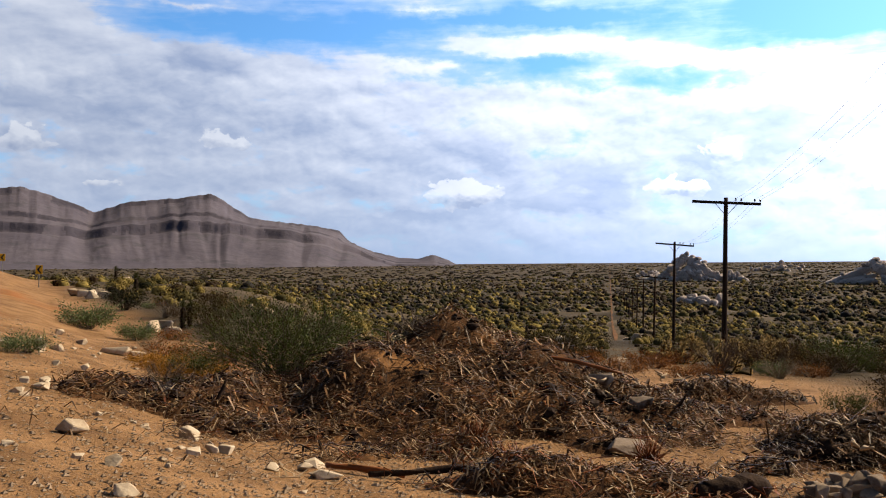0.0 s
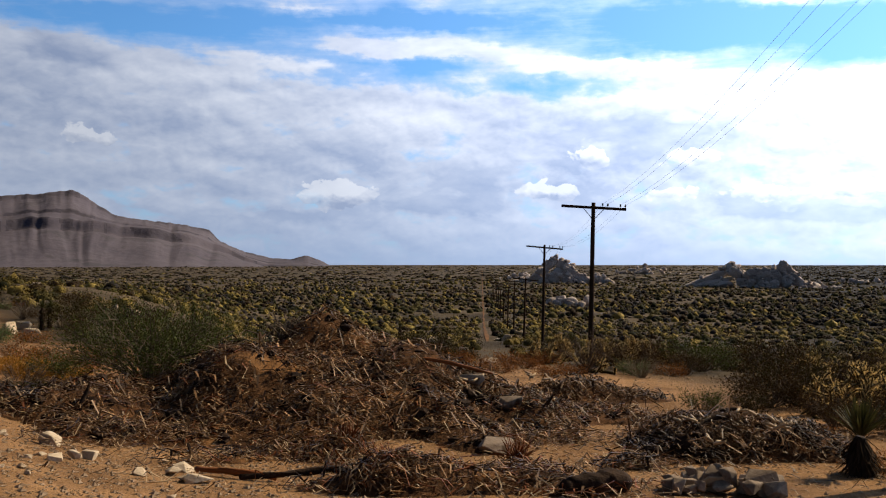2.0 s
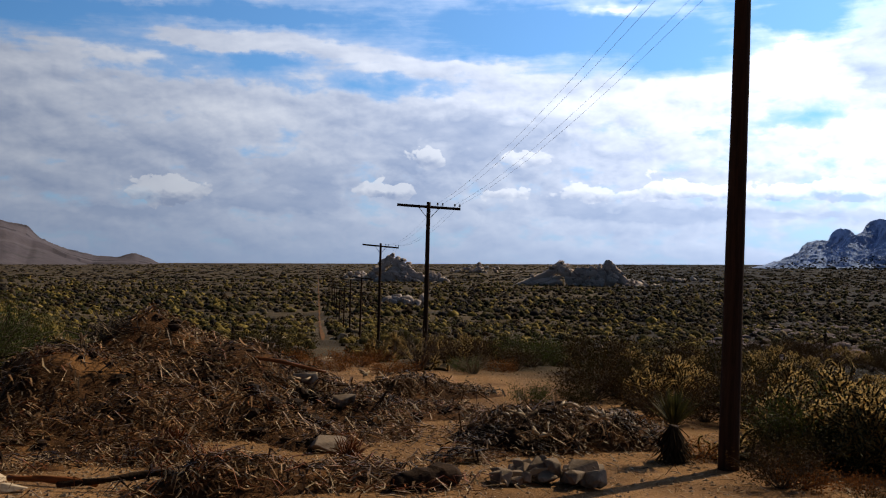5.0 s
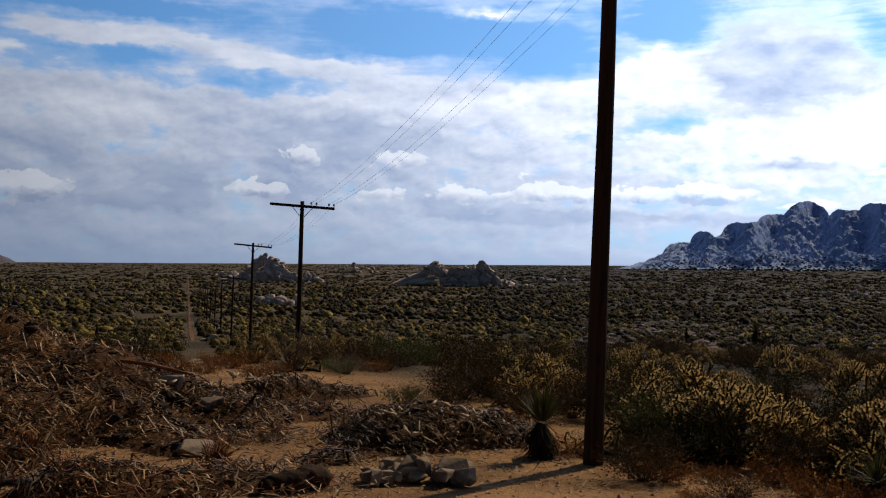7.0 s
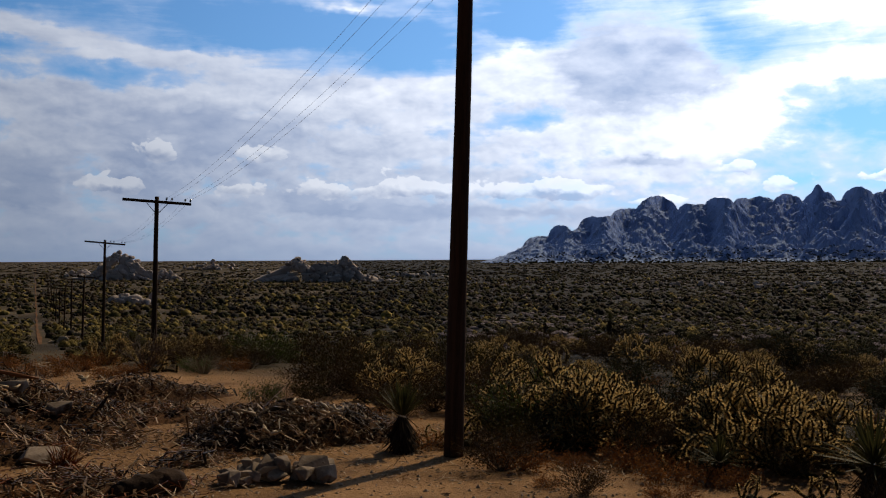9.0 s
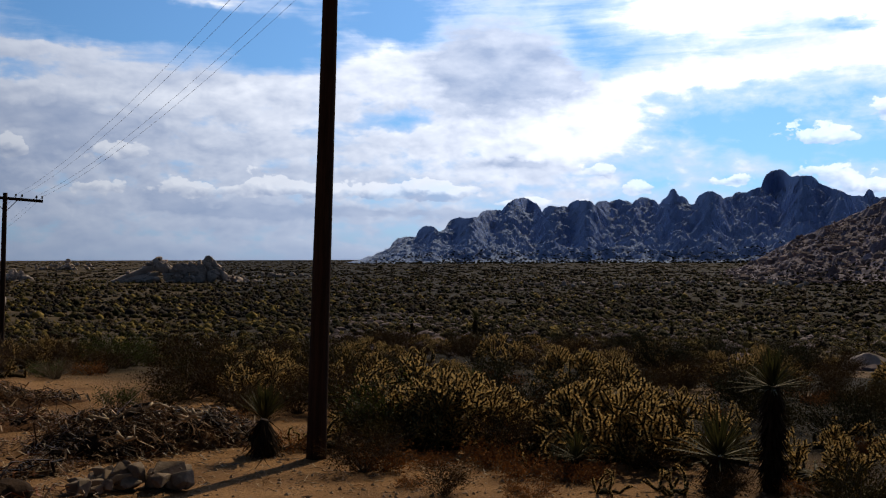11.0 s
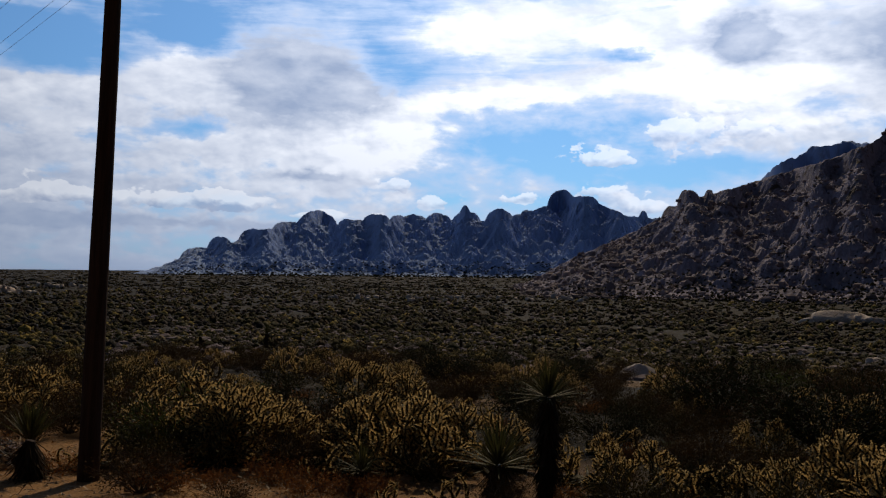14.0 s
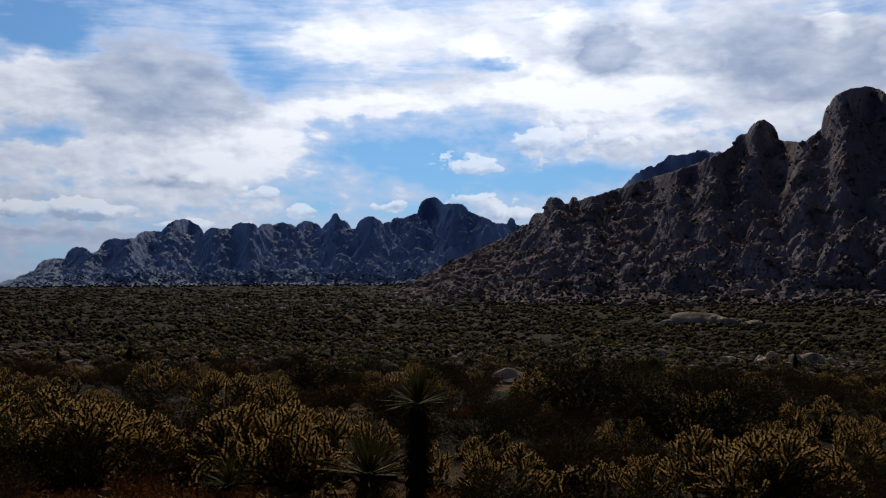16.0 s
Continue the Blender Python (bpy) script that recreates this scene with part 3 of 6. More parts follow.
def raw_mesh(name, v, f, mat, smooth_faces=False):
    """A mesh from arrays of vertices and equal-sized faces, quickly."""
    v, f = np.asarray(v, np.float32), np.asarray(f, np.int32)
    me = bpy.data.meshes.new(name)
    me.vertices.add(len(v))
    me.vertices.foreach_set("co", v.ravel())
    me.loops.add(f.size)
    me.loops.foreach_set("vertex_index", f.ravel())
    me.polygons.add(len(f))
    me.polygons.foreach_set("loop_start", np.arange(0, f.size, f.shape[1], dtype=np.int32))
    me.polygons.foreach_set("use_smooth", [smooth_faces] * len(f))
    me.materials.append(mat)
    me.update(calc_edges=True)
    me.validate()
    return me


def empty(name, x, y, z, turn=0.0, size=1.0):
    ob = new(name)
    ob.matrix_world = pose(x, y, z, 0, 0, turn) @ Matrix.Diagonal((size, size, size, 1))
    return ob


def tube(pts, radii, sides=6, cap=True):
    """A round bar along points."""
    pts = np.asarray(pts, float)
    v, f = [], []
    for i, p in enumerate(pts):
        d = pts[min(i + 1, len(pts) - 1)] - pts[max(i - 1, 0)]
        d /= np.linalg.norm(d) + 1e-9
        a = np.cross(d, (0, 0, 1.0) if abs(d[2]) < 0.9 else (1.0, 0, 0))
        a /= np.linalg.norm(a) + 1e-9
        b = np.cross(d, a)
        for k in range(sides):
            q = 2 * math.pi * k / sides
            v.append(p + radii[i] * (a * math.cos(q) + b * math.sin(q)))
    for i in range(len(pts) - 1):
        for k in range(sides):
            f.append((i * sides + k, i * sides + (k + 1) % sides, (i + 1) * sides + (k + 1) % sides, (i + 1) * sides + k))
    if cap:
        f.append(tuple(range(sides))[::-1])
        f.append(tuple((len(pts) - 1) * sides + k for k in range(sides)))
    return v, f


def box(cx, cy, cz, sx, sy, sz, bevel=0.0):
    bm = bmesh.new()
    bmesh.ops.create_cube(bm, size=1, matrix=Matrix.Translation((cx, cy, cz)) @ Matrix.Diagonal((sx, sy, sz, 1)))
    if bevel:
        bmesh.ops.bevel(bm, geom=bm.edges[:], offset=bevel, segments=1, affect="EDGES")
    bm.verts.index_update()
    v, f = [tuple(q.co) for q in bm.verts], [tuple(q.index for q in p.verts) for p in bm.faces]
    bm.free()
    return v, f


def ico(level):
    bm = bmesh.new()
    bmesh.ops.create_icosphere(bm, subdivisions=level, radius=1)
    v = np.array([q.co[:] for q in bm.verts])
    f = np.array([[q.index for q in p.verts] for p in bm.faces])
    bm.free()
    return v, f


ICO = {k: ico(k) for k in (1, 2, 3, 4)}


def boulder_shape(rng, level, size, rough=0.25, flat=0.15, facets=7):
    """A stone: a ball cut by random planes, rounded and roughened."""
    v, f = ICO[level]
    v = v.copy()
    for _ in range(facets):
        n = rng.normal(size=3)
        n /= np.linalg.norm(n)
        over = np.maximum(v @ n - rng.uniform(0.5, 0.85), 0)
        v -= 0.9 * over[:, None] * n
    for s, a in ((1.7, rough), (4.0, rough * 0.4), (9.0, rough * 0.16)):
        o = rng.uniform(0, 50, 3)
        v *= (1 + a * np.array([noise.noise(Vector(p * s + o)) for p in v]))[:, None]
    v[:, 2] = np.maximum(v[:, 2], -1 + flat)
    return v * np.asarray(size), f


# ---- ground ----
RINGS = np.concatenate([[0.02, 0.6], np.geomspace(1.2, 4900, 200)])
ANGLES = np.concatenate([np.radians(np.linspace(-35, 100, 541)), np.radians(np.linspace(100, 325, 150))[1:-1]])
ga, gr = np.meshgrid(ANGLES, RINGS)
gx, gy = gr * np.sin(ga), gr * np.cos(ga)
gv = np.stack([gx, gy, ground_z(gx, gy)], -1).reshape(-1, 3)
na, nr = len(ANGLES), len(RINGS)
ii, jj = np.meshgrid(np.arange(nr - 1), np.arange(na), indexing="ij")
gf = np.stack([ii * na + jj, (ii + 1) * na + jj, (ii + 1) * na + (jj + 1) % na, ii * na + (jj + 1) % na], -1).reshape(-1, 4)[:, ::-1]
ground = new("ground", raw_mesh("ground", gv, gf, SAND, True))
tagged(ground, "tan desert sand with reddish patches and gravel", "ground", kind="structure")


def on_ground(az, d):
    x, y = polar(az, d)
    return x, y, float(ground_z(x, y))


# the pole line and the dirt track beside it
LINE_AZ, LINE_OFF, SPACING = 9.85, 5.0, 33.7
along = np.array([math.sin(radians(LINE_AZ)), math.cos(radians(LINE_AZ))])
across = np.array([along[1], -along[0]])

tl = np.geomspace(92, 2600, 160)
tv, tf = [], []
for i, s in enumerate(tl):
    for w in (-0.5, -0.17, 0.17, 0.5):
        p = along * s + across * (0.9 + w * (0.42 + 0.2 * math.sin(s * 0.21 + w)))
        tv.append((p[0], p[1], float(ground_z(p[0], p[1])) + 0.05 + s * 0.0004))
    if i:
        for k in range(3):
            a = (i - 1) * 4 + k
            tf.append((a, a + 1, a + 5, a + 4))
track = new("dirt_track", raw_mesh("dirt_track", tv, tf, DRY_TRACK, True))
tagged(track, "pale dirt service track beside the pole line", "track", kind="structure")


# ---- mountains ----

def lattice(x, y, seed):
    """Smooth value noise of -1 to 1 over the plane."""
    xi, yi = np.floor(x).astype(np.int64), np.floor(y).astype(np.int64)
    u, w = x - xi, y - yi
    u, w = u * u * (3 - 2 * u), w * w * (3 - 2 * w)

    def at(a, b):
        h = (a * 374761393 + b * 668265263 + seed * 1274126177) & 0xFFFFFFFF
        h = ((h ^ (h >> 13)) * 1103515245) & 0xFFFFFFFF
        return ((h ^ (h >> 16)) & 0xFFFF) / 32767.5 - 1

    return (at(xi, yi) * (1 - u) + at(xi + 1, yi) * u) * (1 - w) + (at(xi, yi + 1) * (1 - u) + at(xi + 1, yi + 1) * u) * w


def octaves(x, y, seed, count=4, gain=0.5, ridged=False):
    total, amp = np.zeros_like(x), 1.0
    for k in range(count):
        n = lattice(x * 2.03 ** k + 17.3 * k, y * 2.03 ** k - 9.1 * k, seed + k)
        total = total + amp * ((1 - 2 * np.abs(n)) if ridged else n)
        amp *= gain
    return total

def dome_field(x, y, rng, count, xr, yr, radius, rise):
    """The upper envelope of many rounded knobs."""
    out = np.zeros_like(x)
    for _ in range(count):
        cx, cy, r = rng.uniform(*xr), rng.uniform(*yr), radius[0] + (radius[1] - radius[0]) * rng.random() ** 2.2
        d2 = ((x - cx) / r) ** 2 + ((y - cy) / (r * rng.uniform(0.7, 1.6))) ** 2
        if rng.random() < 0.6:
            out = np.maximum(out, r * rng.uniform(*rise) * np.maximum(0, 1 - d2) ** rng.uniform(0.4, 1.0))
        else:
            q = rng.uniform(0, 1.57)
            u, w = (x - cx) * math.cos(q) + (y - cy) * math.sin(q), (y - cy) * math.cos(q) - (x - cx) * math.sin(q)
            lean = 0.35 * (u * rng.normal() + w * rng.normal()) / r
            block = 1.7 * (1 - np.maximum(np.abs(u) / r, np.abs(w) / (r * rng.uniform(0.6, 1.3))))
            out = np.maximum(out, r * rng.uniform(*rise) * np.clip(block, 0, 1) * (0.9 + lean))
    return out


def wavy(x, y, rng, sizes, gain=0.2):
    z = np.zeros_like(x)
    for w in sizes:
        for _ in range(3):
            a, p = rng.uniform(0, 6.28, 2)
            z += gain * w * np.sin(2 * math.pi / w * (x * math.cos(a) + y * math.sin(a)) + p + 1.3 * np.sin(2 * math.pi / (2.7 * w) * (y * math.cos(a) - x * math.sin(a))))
    return z


def mountain(name, az0, az1, n_az, d0, d1, n_d, crest, knobs, seed, mat, label, foot=0.5, rough=(0.03, 0.08), bend=1.35, knob_size=(120, (10, 34), (0.3, 0.7))):
    """A range in plan polar to the viewpoint: crest gives elevations over azimuth, knobs the towers (azimuth, elevation, half width)."""
    rng = np.random.default_rng(seed)
    az = np.linspace(az0, az1, n_az)
    t = np.concatenate([np.linspace(0, 1, n_d), np.linspace(1, 1.6, 14)[1:]])
    A, T = np.meshgrid(az, t)
    # the crest line wanders in depth
    back_d = d1 * (1 + 0.05 * np.sin(A * 0.9 + seed) + 0.025 * np.sin(A * 2.7 + 2 * seed))
    D = d0 + (back_d - d0) * T
    x, y = D * np.sin(np.radians(A)), D * np.cos(np.radians(A))
    base = ground_z(x, y)
    ca, ce = zip(*crest)
    el = np.interp(az, ca, ce)
    for a, e, w in knobs:
        q = np.maximum(0, 1 - (np.abs(az - a) / (w * 1.1)) ** 2)
        el = np.maximum(el, np.where(q > 0, el + (e - el) * q ** 0.62, -9))
    for k in (2.3, 4.1, 7.7, 13.0):
        el = el + 0.09 / k ** 0.6 * (np.abs(np.sin(k * az + rng.uniform(0, 6.28))) - 0.64) * smooth(0.4, 2.5, el)
    # the body follows the crest in broad swells; single towers stand on it
    width = 0.8 / (az[1] - az[0])
    kernel = np.exp(-0.5 * (np.arange(-int(3 * width), int(3 * width) + 1) / width) ** 2)
    low = np.convolve(np.pad(el, len(kernel) // 2, "edge"), kernel / kernel.sum(), "valid") - 0.12
    w = smooth(0.90, 0.985, T)
    top = np.tan(np.radians(low[None, :] * (1 - w) + el[None, :] * w)) * back_d
    front = np.clip(T, 0, 1)
    rise = foot * front ** bend + (1 - foot) * smooth(0.35, 1.0, front) ** 1.15
    # the body lies lower than its crest, for the knobs to stand on
    rise = rise * (1 - 0.13 * smooth(0.15, 0.5, front) * (1 - smooth(0.92, 0.99, T)))
    rise = np.where(T > 1, 1 - (T - 1) * 1.2, rise)
    H = top - base
    z = base + H * rise
    depth = d1 - d0
    gully = wavy(x, y, rng, [depth * s for s in rough], 0.08)
    fade = smooth(0.02, 0.2, front) * (1 - 0.85 * smooth(0.86, 1.0, T)) * np.clip(H / (H.max() + 1), 0, 1)
    z = z + gully * fade
    kn = dome_field(A * math.pi / 180 * d1, D, rng, knob_size[0], (az0 * math.pi / 180 * d1, az1 * math.pi / 180 * d1), (d0, d1 * 1.03), knob_size[1], knob_size[2])
    z = z + kn * smooth(0.06, 0.35, front) * (1 - 0.9 * smooth(0.9, 0.99, T)) * np.clip(H / (0.4 * H.max()), 0.15, 1)
    z = z + octaves(x / (knob_size[1][0] * 2.6), y / (knob_size[1][0] * 2.6), seed, 4, 0.6, True) * knob_size[1][0] * 0.50 * smooth(0.05, 0.2, front)
    z = np.where(T <= 1, np.minimum(z, D * np.tan(np.radians(el))[None, :] - (1 - T) * 2), z)
    side = smooth(az0, az0 + 6, A)
    z = base + (z - base) * side - (1 - side) * 4
    v = np.stack([x, y, z], -1).reshape(-1, 3)
    v[:n_az, 2] -= 6
    n, m = len(t), n_az
    i, j = np.meshgrid(np.arange(n - 1), np.arange(m - 1), indexing="ij")
    f = np.stack([i * m + j, i * m + j + 1, (i + 1) * m + j + 1, (i + 1) * m + j], -1).reshape(-1, 4)
    me = raw_mesh(name, v, f, mat)
    ob = tagged(new(name, me), label, "mountain", kind="structure")
    return ob, (x, y, z)


def mesa(name, az0, az1, d0, d1, crest, bench, seed, label, gully=1.0):
    """A banded table mountain: a long pediment up to a cliff, a bench, an upper slope and a thin caprock."""
    az = np.linspace(az0, az1, 560)
    t = np.concatenate([np.linspace(0, 1, 150), np.linspace(1, 1.5, 8)[1:]])
    A, T = np.meshgrid(az, t)
    front = np.clip(T, 0, 1)
    # spurs and coves push the bands to and fro
    cove = 0.07 * octaves(A * 0.22, A * 0 + 3.3, seed, 3)
    u = np.clip(front + cove * smooth(0.05, 0.35, front) * (1 - smooth(0.88, 1.0, front)), 0, 1)
    top, mid = np.interp(az, *zip(*crest))[None], np.interp(az, *zip(*bench))[None]
    top = top + 0.035 * octaves(A[:1] * 3.0, A[:1] * 0, seed + 30, 3)
    foot = -1.25
    el = foot + (mid - foot) * (0.80 * smooth(0.0, 1.0, u / 0.60) ** 1.25)
    el = el + (mid - foot) * 0.20 * smooth(0.555, 0.60, u)
    el = el + (top - mid) * (0.70 * np.clip((u - 0.66) / 0.30, 0, 1) ** 1.1 + 0.12 * smooth(0.74, 0.765, u) + 0.18 * smooth(0.955, 0.985, u))
    # valleys between rounded spurs, fanning out downhill
    lean = A + 0.9 * octaves(A * 0.35, front * 2.0, seed + 9, 2) * (1 - front)
    valley = np.abs(octaves(lean * 0.42, front * 0.5, seed + 2, 3, 0.45))
    gut = np.abs(octaves(lean * 1.7, front * 2.2, seed + 3, 3, 0.5))
    deep = smooth(0.05, 0.40, u) * (1 - smooth(0.86, 0.99, front)) * np.clip((top - foot) / 3.0, 0.1, 1.3)
    el = el - gully * deep * (0.20 * np.maximum(0, 0.55 - valley) + 0.03 * np.maximum(0, 0.5 - gut))
    el = np.where(T > 1, top - (T - 1) * 3.0, np.minimum(el, top))
    D = d0 + (d1 - d0) * T
    x, y = D * np.sin(np.radians(A)), D * np.cos(np.radians(A))
    z = D * np.tan(np.radians(el))
    v = np.stack([x, y, z], -1).reshape(-1, 3)
    n, m = A.shape
    i, j = np.meshgrid(np.arange(n - 1), np.arange(m - 1), indexing="ij")
    f = np.stack([i * m + j, i * m + j + 1, (i + 1) * m + j + 1, (i + 1) * m + j], -1).reshape(-1, 4)
    me = raw_mesh(name, v, f, HAZED_MESA_ROCK, True)
    me.materials.append(HAZED_CLIFF_ROCK)
    band = (((u > 0.550) & (u < 0.612)) | ((u > 0.74) & (u < 0.765)) | ((u > 0.945) & (T <= 1)))
    band &= octaves(A * 1.3, u * 4, seed + 20, 3) > -0.05
    me.polygons.foreach_set("material_index", band.reshape(-1)[f].all(1).astype(np.int32))
    return tagged(new(name, me), label, "mountain", kind="structure")


mesa("mesa", -42, 3.5, 2300, 3400,
     [(-42, 2.0), (-30, 2.6), (-26, 3.0), (-23.9, 3.36), (-22.3, 2.95), (-20.0, 2.08), (-18.1, 2.76), (-15.5, 3.02), (-13.7, 3.38), (-12.6, 2.75), (-11.4, 2.02),
      (-9, 1.75), (-7.5, 1.62), (-6.2, 1.38), (-5.5, 0.72), (-4.4, 0.25), (-2.8, -0.12), (-1.6, -0.2), (-0.5, 0.06), (0.2, -0.18), (0.9, -0.5), (3.5, -1.0)],
     [(-42, 1.0), (-26, 1.5), (-23, 1.45), (-20.2, 1.15), (-18, 1.5), (-15, 1.95), (-12.6, 1.75), (-11, 1.45), (-9, 1.35), (-7.3, 1.1), (-6, 0.7), (-5, 0.3), (-4.2, -0.1), (-2.8, -0.5), (-0.5, -0.45), (3.5, -1.1)],
     4, "banded brown mesa with dark cliffs above pale smooth slopes, tinted lavender for haze")

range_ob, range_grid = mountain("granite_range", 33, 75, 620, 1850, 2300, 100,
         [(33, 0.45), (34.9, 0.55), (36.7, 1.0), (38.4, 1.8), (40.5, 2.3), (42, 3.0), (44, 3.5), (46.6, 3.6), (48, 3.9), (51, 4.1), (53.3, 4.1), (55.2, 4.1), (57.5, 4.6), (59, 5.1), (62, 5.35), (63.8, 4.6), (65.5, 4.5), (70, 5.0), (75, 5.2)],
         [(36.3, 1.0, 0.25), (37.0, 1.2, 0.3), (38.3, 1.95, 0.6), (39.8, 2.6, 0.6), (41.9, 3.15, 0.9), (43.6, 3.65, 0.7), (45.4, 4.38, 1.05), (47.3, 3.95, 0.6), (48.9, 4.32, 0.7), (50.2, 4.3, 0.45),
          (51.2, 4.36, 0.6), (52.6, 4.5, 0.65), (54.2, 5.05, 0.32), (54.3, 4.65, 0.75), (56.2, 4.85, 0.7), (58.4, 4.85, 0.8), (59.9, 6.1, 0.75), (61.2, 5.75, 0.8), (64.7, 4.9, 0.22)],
         11, HAZED_RANGE_ROCK, "jagged granite range of rounded pinnacles, tinted blue for haze", 0.62, (0.02, 0.05, 0.11), knob_size=(2600, (7, 40), (0.25, 0.6)))

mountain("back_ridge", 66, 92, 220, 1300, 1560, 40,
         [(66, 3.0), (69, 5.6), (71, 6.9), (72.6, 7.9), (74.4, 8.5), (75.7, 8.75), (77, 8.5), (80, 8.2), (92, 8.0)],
         [(75.7, 8.85, 0.4), (74.2, 8.6, 0.5), (76.6, 8.7, 0.35)], 21, HAZED_RANGE_ROCK, "granite ridge behind the nearer slope, tinted blue for haze", 0.7, (0.06, 0.12), knob_size=(120, (10, 34), (0.3, 0.7)))

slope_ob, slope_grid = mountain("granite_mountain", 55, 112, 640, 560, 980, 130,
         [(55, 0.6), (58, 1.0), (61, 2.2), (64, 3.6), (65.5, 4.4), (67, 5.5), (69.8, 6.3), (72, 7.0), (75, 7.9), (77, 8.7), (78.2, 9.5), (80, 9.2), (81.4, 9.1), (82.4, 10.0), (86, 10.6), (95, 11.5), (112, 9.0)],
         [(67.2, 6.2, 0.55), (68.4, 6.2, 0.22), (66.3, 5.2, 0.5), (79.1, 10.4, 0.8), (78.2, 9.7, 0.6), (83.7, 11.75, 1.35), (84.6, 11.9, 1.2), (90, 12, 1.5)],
         31, SHADE_SLOPE_ROCK, "steep bouldery granite mountain, cool shade tinted into its rock", 0.80, (0.02, 0.05, 0.12), knob_size=(1900, (2.6, 22), (0.2, 0.65)))

# ---- outcrops of rounded boulders ----
def outcrop(az, d, label, blocks, seed, mat=GRANITE):
    """A heap of boulders: blocks are across, deep, up, three half sizes and lean."""
    rng = np.random.default_rng(seed)
    x, y, z = on_ground(az, d)
    ob = tagged(empty("rock_outcrop", x, y, z, -az), label, "rocks", "granite outcrops")
    extra = []
    for bx, by, bz, sx, sy, sz, lean in blocks:
        if min(sx, sz) > 3:
            # smaller stones lodged against the large ones
            for _ in range(3):
                q, k = rng.uniform(-1.2, 1.2), rng.uniform(0.24, 0.42)
                extra.append((bx + sx * 0.75 * math.sin(q), by - sy * rng.uniform(0.3, 0.8), bz + (sz * 0.72 * math.cos(q) - sx * 0.4 * math.sin(q) * math.sin(radians(lean))) * rng.uniform(0.1, 0.9), sz * k * rng.uniform(1, 1.8), sy * k, sz * k, lean + rng.uniform(-15, 15)))
    for bx, by, bz, sx, sy, sz, lean in list(blocks) + extra:
        v, f = boulder_shape(rng, 3, (sx, sy, sz), 0.12, 0.0, 14)
        c, s = math.cos(radians(lean)), math.sin(radians(lean))
        v = np.stack([v[:, 0] * c + v[:, 2] * s, v[:, 1], -v[:, 0] * s + v[:, 2] * c], -1) * 0.93 + (bx, by, bz)
        part("boulder", raw_mesh("boulder", v, f, mat, True), mat, ob)
    return ob


def heap_blocks(seed, half, height, count, peak=0.0, big=1.0, sharp=1.2):
    rng = np.random.default_rng(seed)
    out = []
    for _ in range(count):
        bx = rng.uniform(-half, half)
        env = height * max(0.12, 1 - (abs(bx - peak) / (half * (1 + (0.3 if bx * peak > 0 else 0)))) ** sharp)
        s = rng.uniform(0.16, 0.34) * env * big + 0.8
        out.append((bx, rng.uniform(-half * 0.3, half * 0.3), rng.uniform(0.0, max(0.1, env - s * 0.7)), s * rng.uniform(0.9, 1.7), s * rng.uniform(0.8, 1.3), s * rng.uniform(0.8, 1.25), rng.uniform(-35, 35)))
    return out


PYRAMID = [
    (-14, 0, 16.5, 4.8, 4, 4.4, -10), (-12, 0, 19.8, 2.8, 2.6, 2.2, 10), (-18, 0, 12.5, 6, 5, 5, -35), (-22, 0, 7.5, 6, 5, 5.5, -30), (-27, -2, 3.6, 5, 4, 3.8, -20), (-32, -3, 1.4, 4, 3, 2.6, 0),
    (-37, -3, 1.4, 3.6, 3, 3.0, 0), (-42, -2, 0.5, 3, 3, 1.7, 0), (-5, 0, 11, 12.5, 6, 5.4, 35), (1, -2, 7, 13, 6, 4.6, 33), (-8, -3, 6, 9, 6, 6, 20), (-4, 0, 16.2, 3.2, 3, 2.6, 0),
]
PYRAMID += [
    (-8, 1, 17.6, 3, 3, 2.4, 20), (0.5, 0, 14.0, 3, 3, 2.2, 10), (9, -2, 3.4, 8, 5, 4, 30), (-2, -6, 2, 9, 5, 4, 12), (-14, -5, 4, 7, 5, 5.5, 0), (14, -2, 2.4, 5, 4, 3.2, 30),
    (19, 0, 3.6, 3.6, 4, 6.4, -5), (23, 0, 3.2, 3, 3.5, 5.4, 20), (27, -1, 2.2, 3.5, 3, 3.8, 30), (31, -2, 0.9, 3, 3, 2, 30), (6, -6, 0.6, 5, 4, 2.4, 10), (-22, -6, 1.2, 5, 4, 3, 0),
]
RAMP_AND_FIN = [
    (-34, 0, 3.6, 19, 7, 3.6, -20), (-30, -3, 1.6, 17, 6, 3, -15), (-24, 1, 8, 13, 6, 4, -24), (-20, 0, 10.6, 7, 5, 4.4, -20), (-18.5, 0, 13.9, 3.2, 3, 2.2, 5), (-15.5, -2, 8.6, 7, 5, 5, 30),
    (-12.5, -1, 6.6, 7, 5, 5, 35), (-11, -4, 3, 6, 5, 4, 20), (-22, -6, 1, 8, 5, 3, -5), (-30, -6, 0.2, 6, 4, 2, 0), (-40, -5, 0.2, 6, 4, 2, 0), (-6, 0, 5.6, 3.6, 4, 8, 5),
]
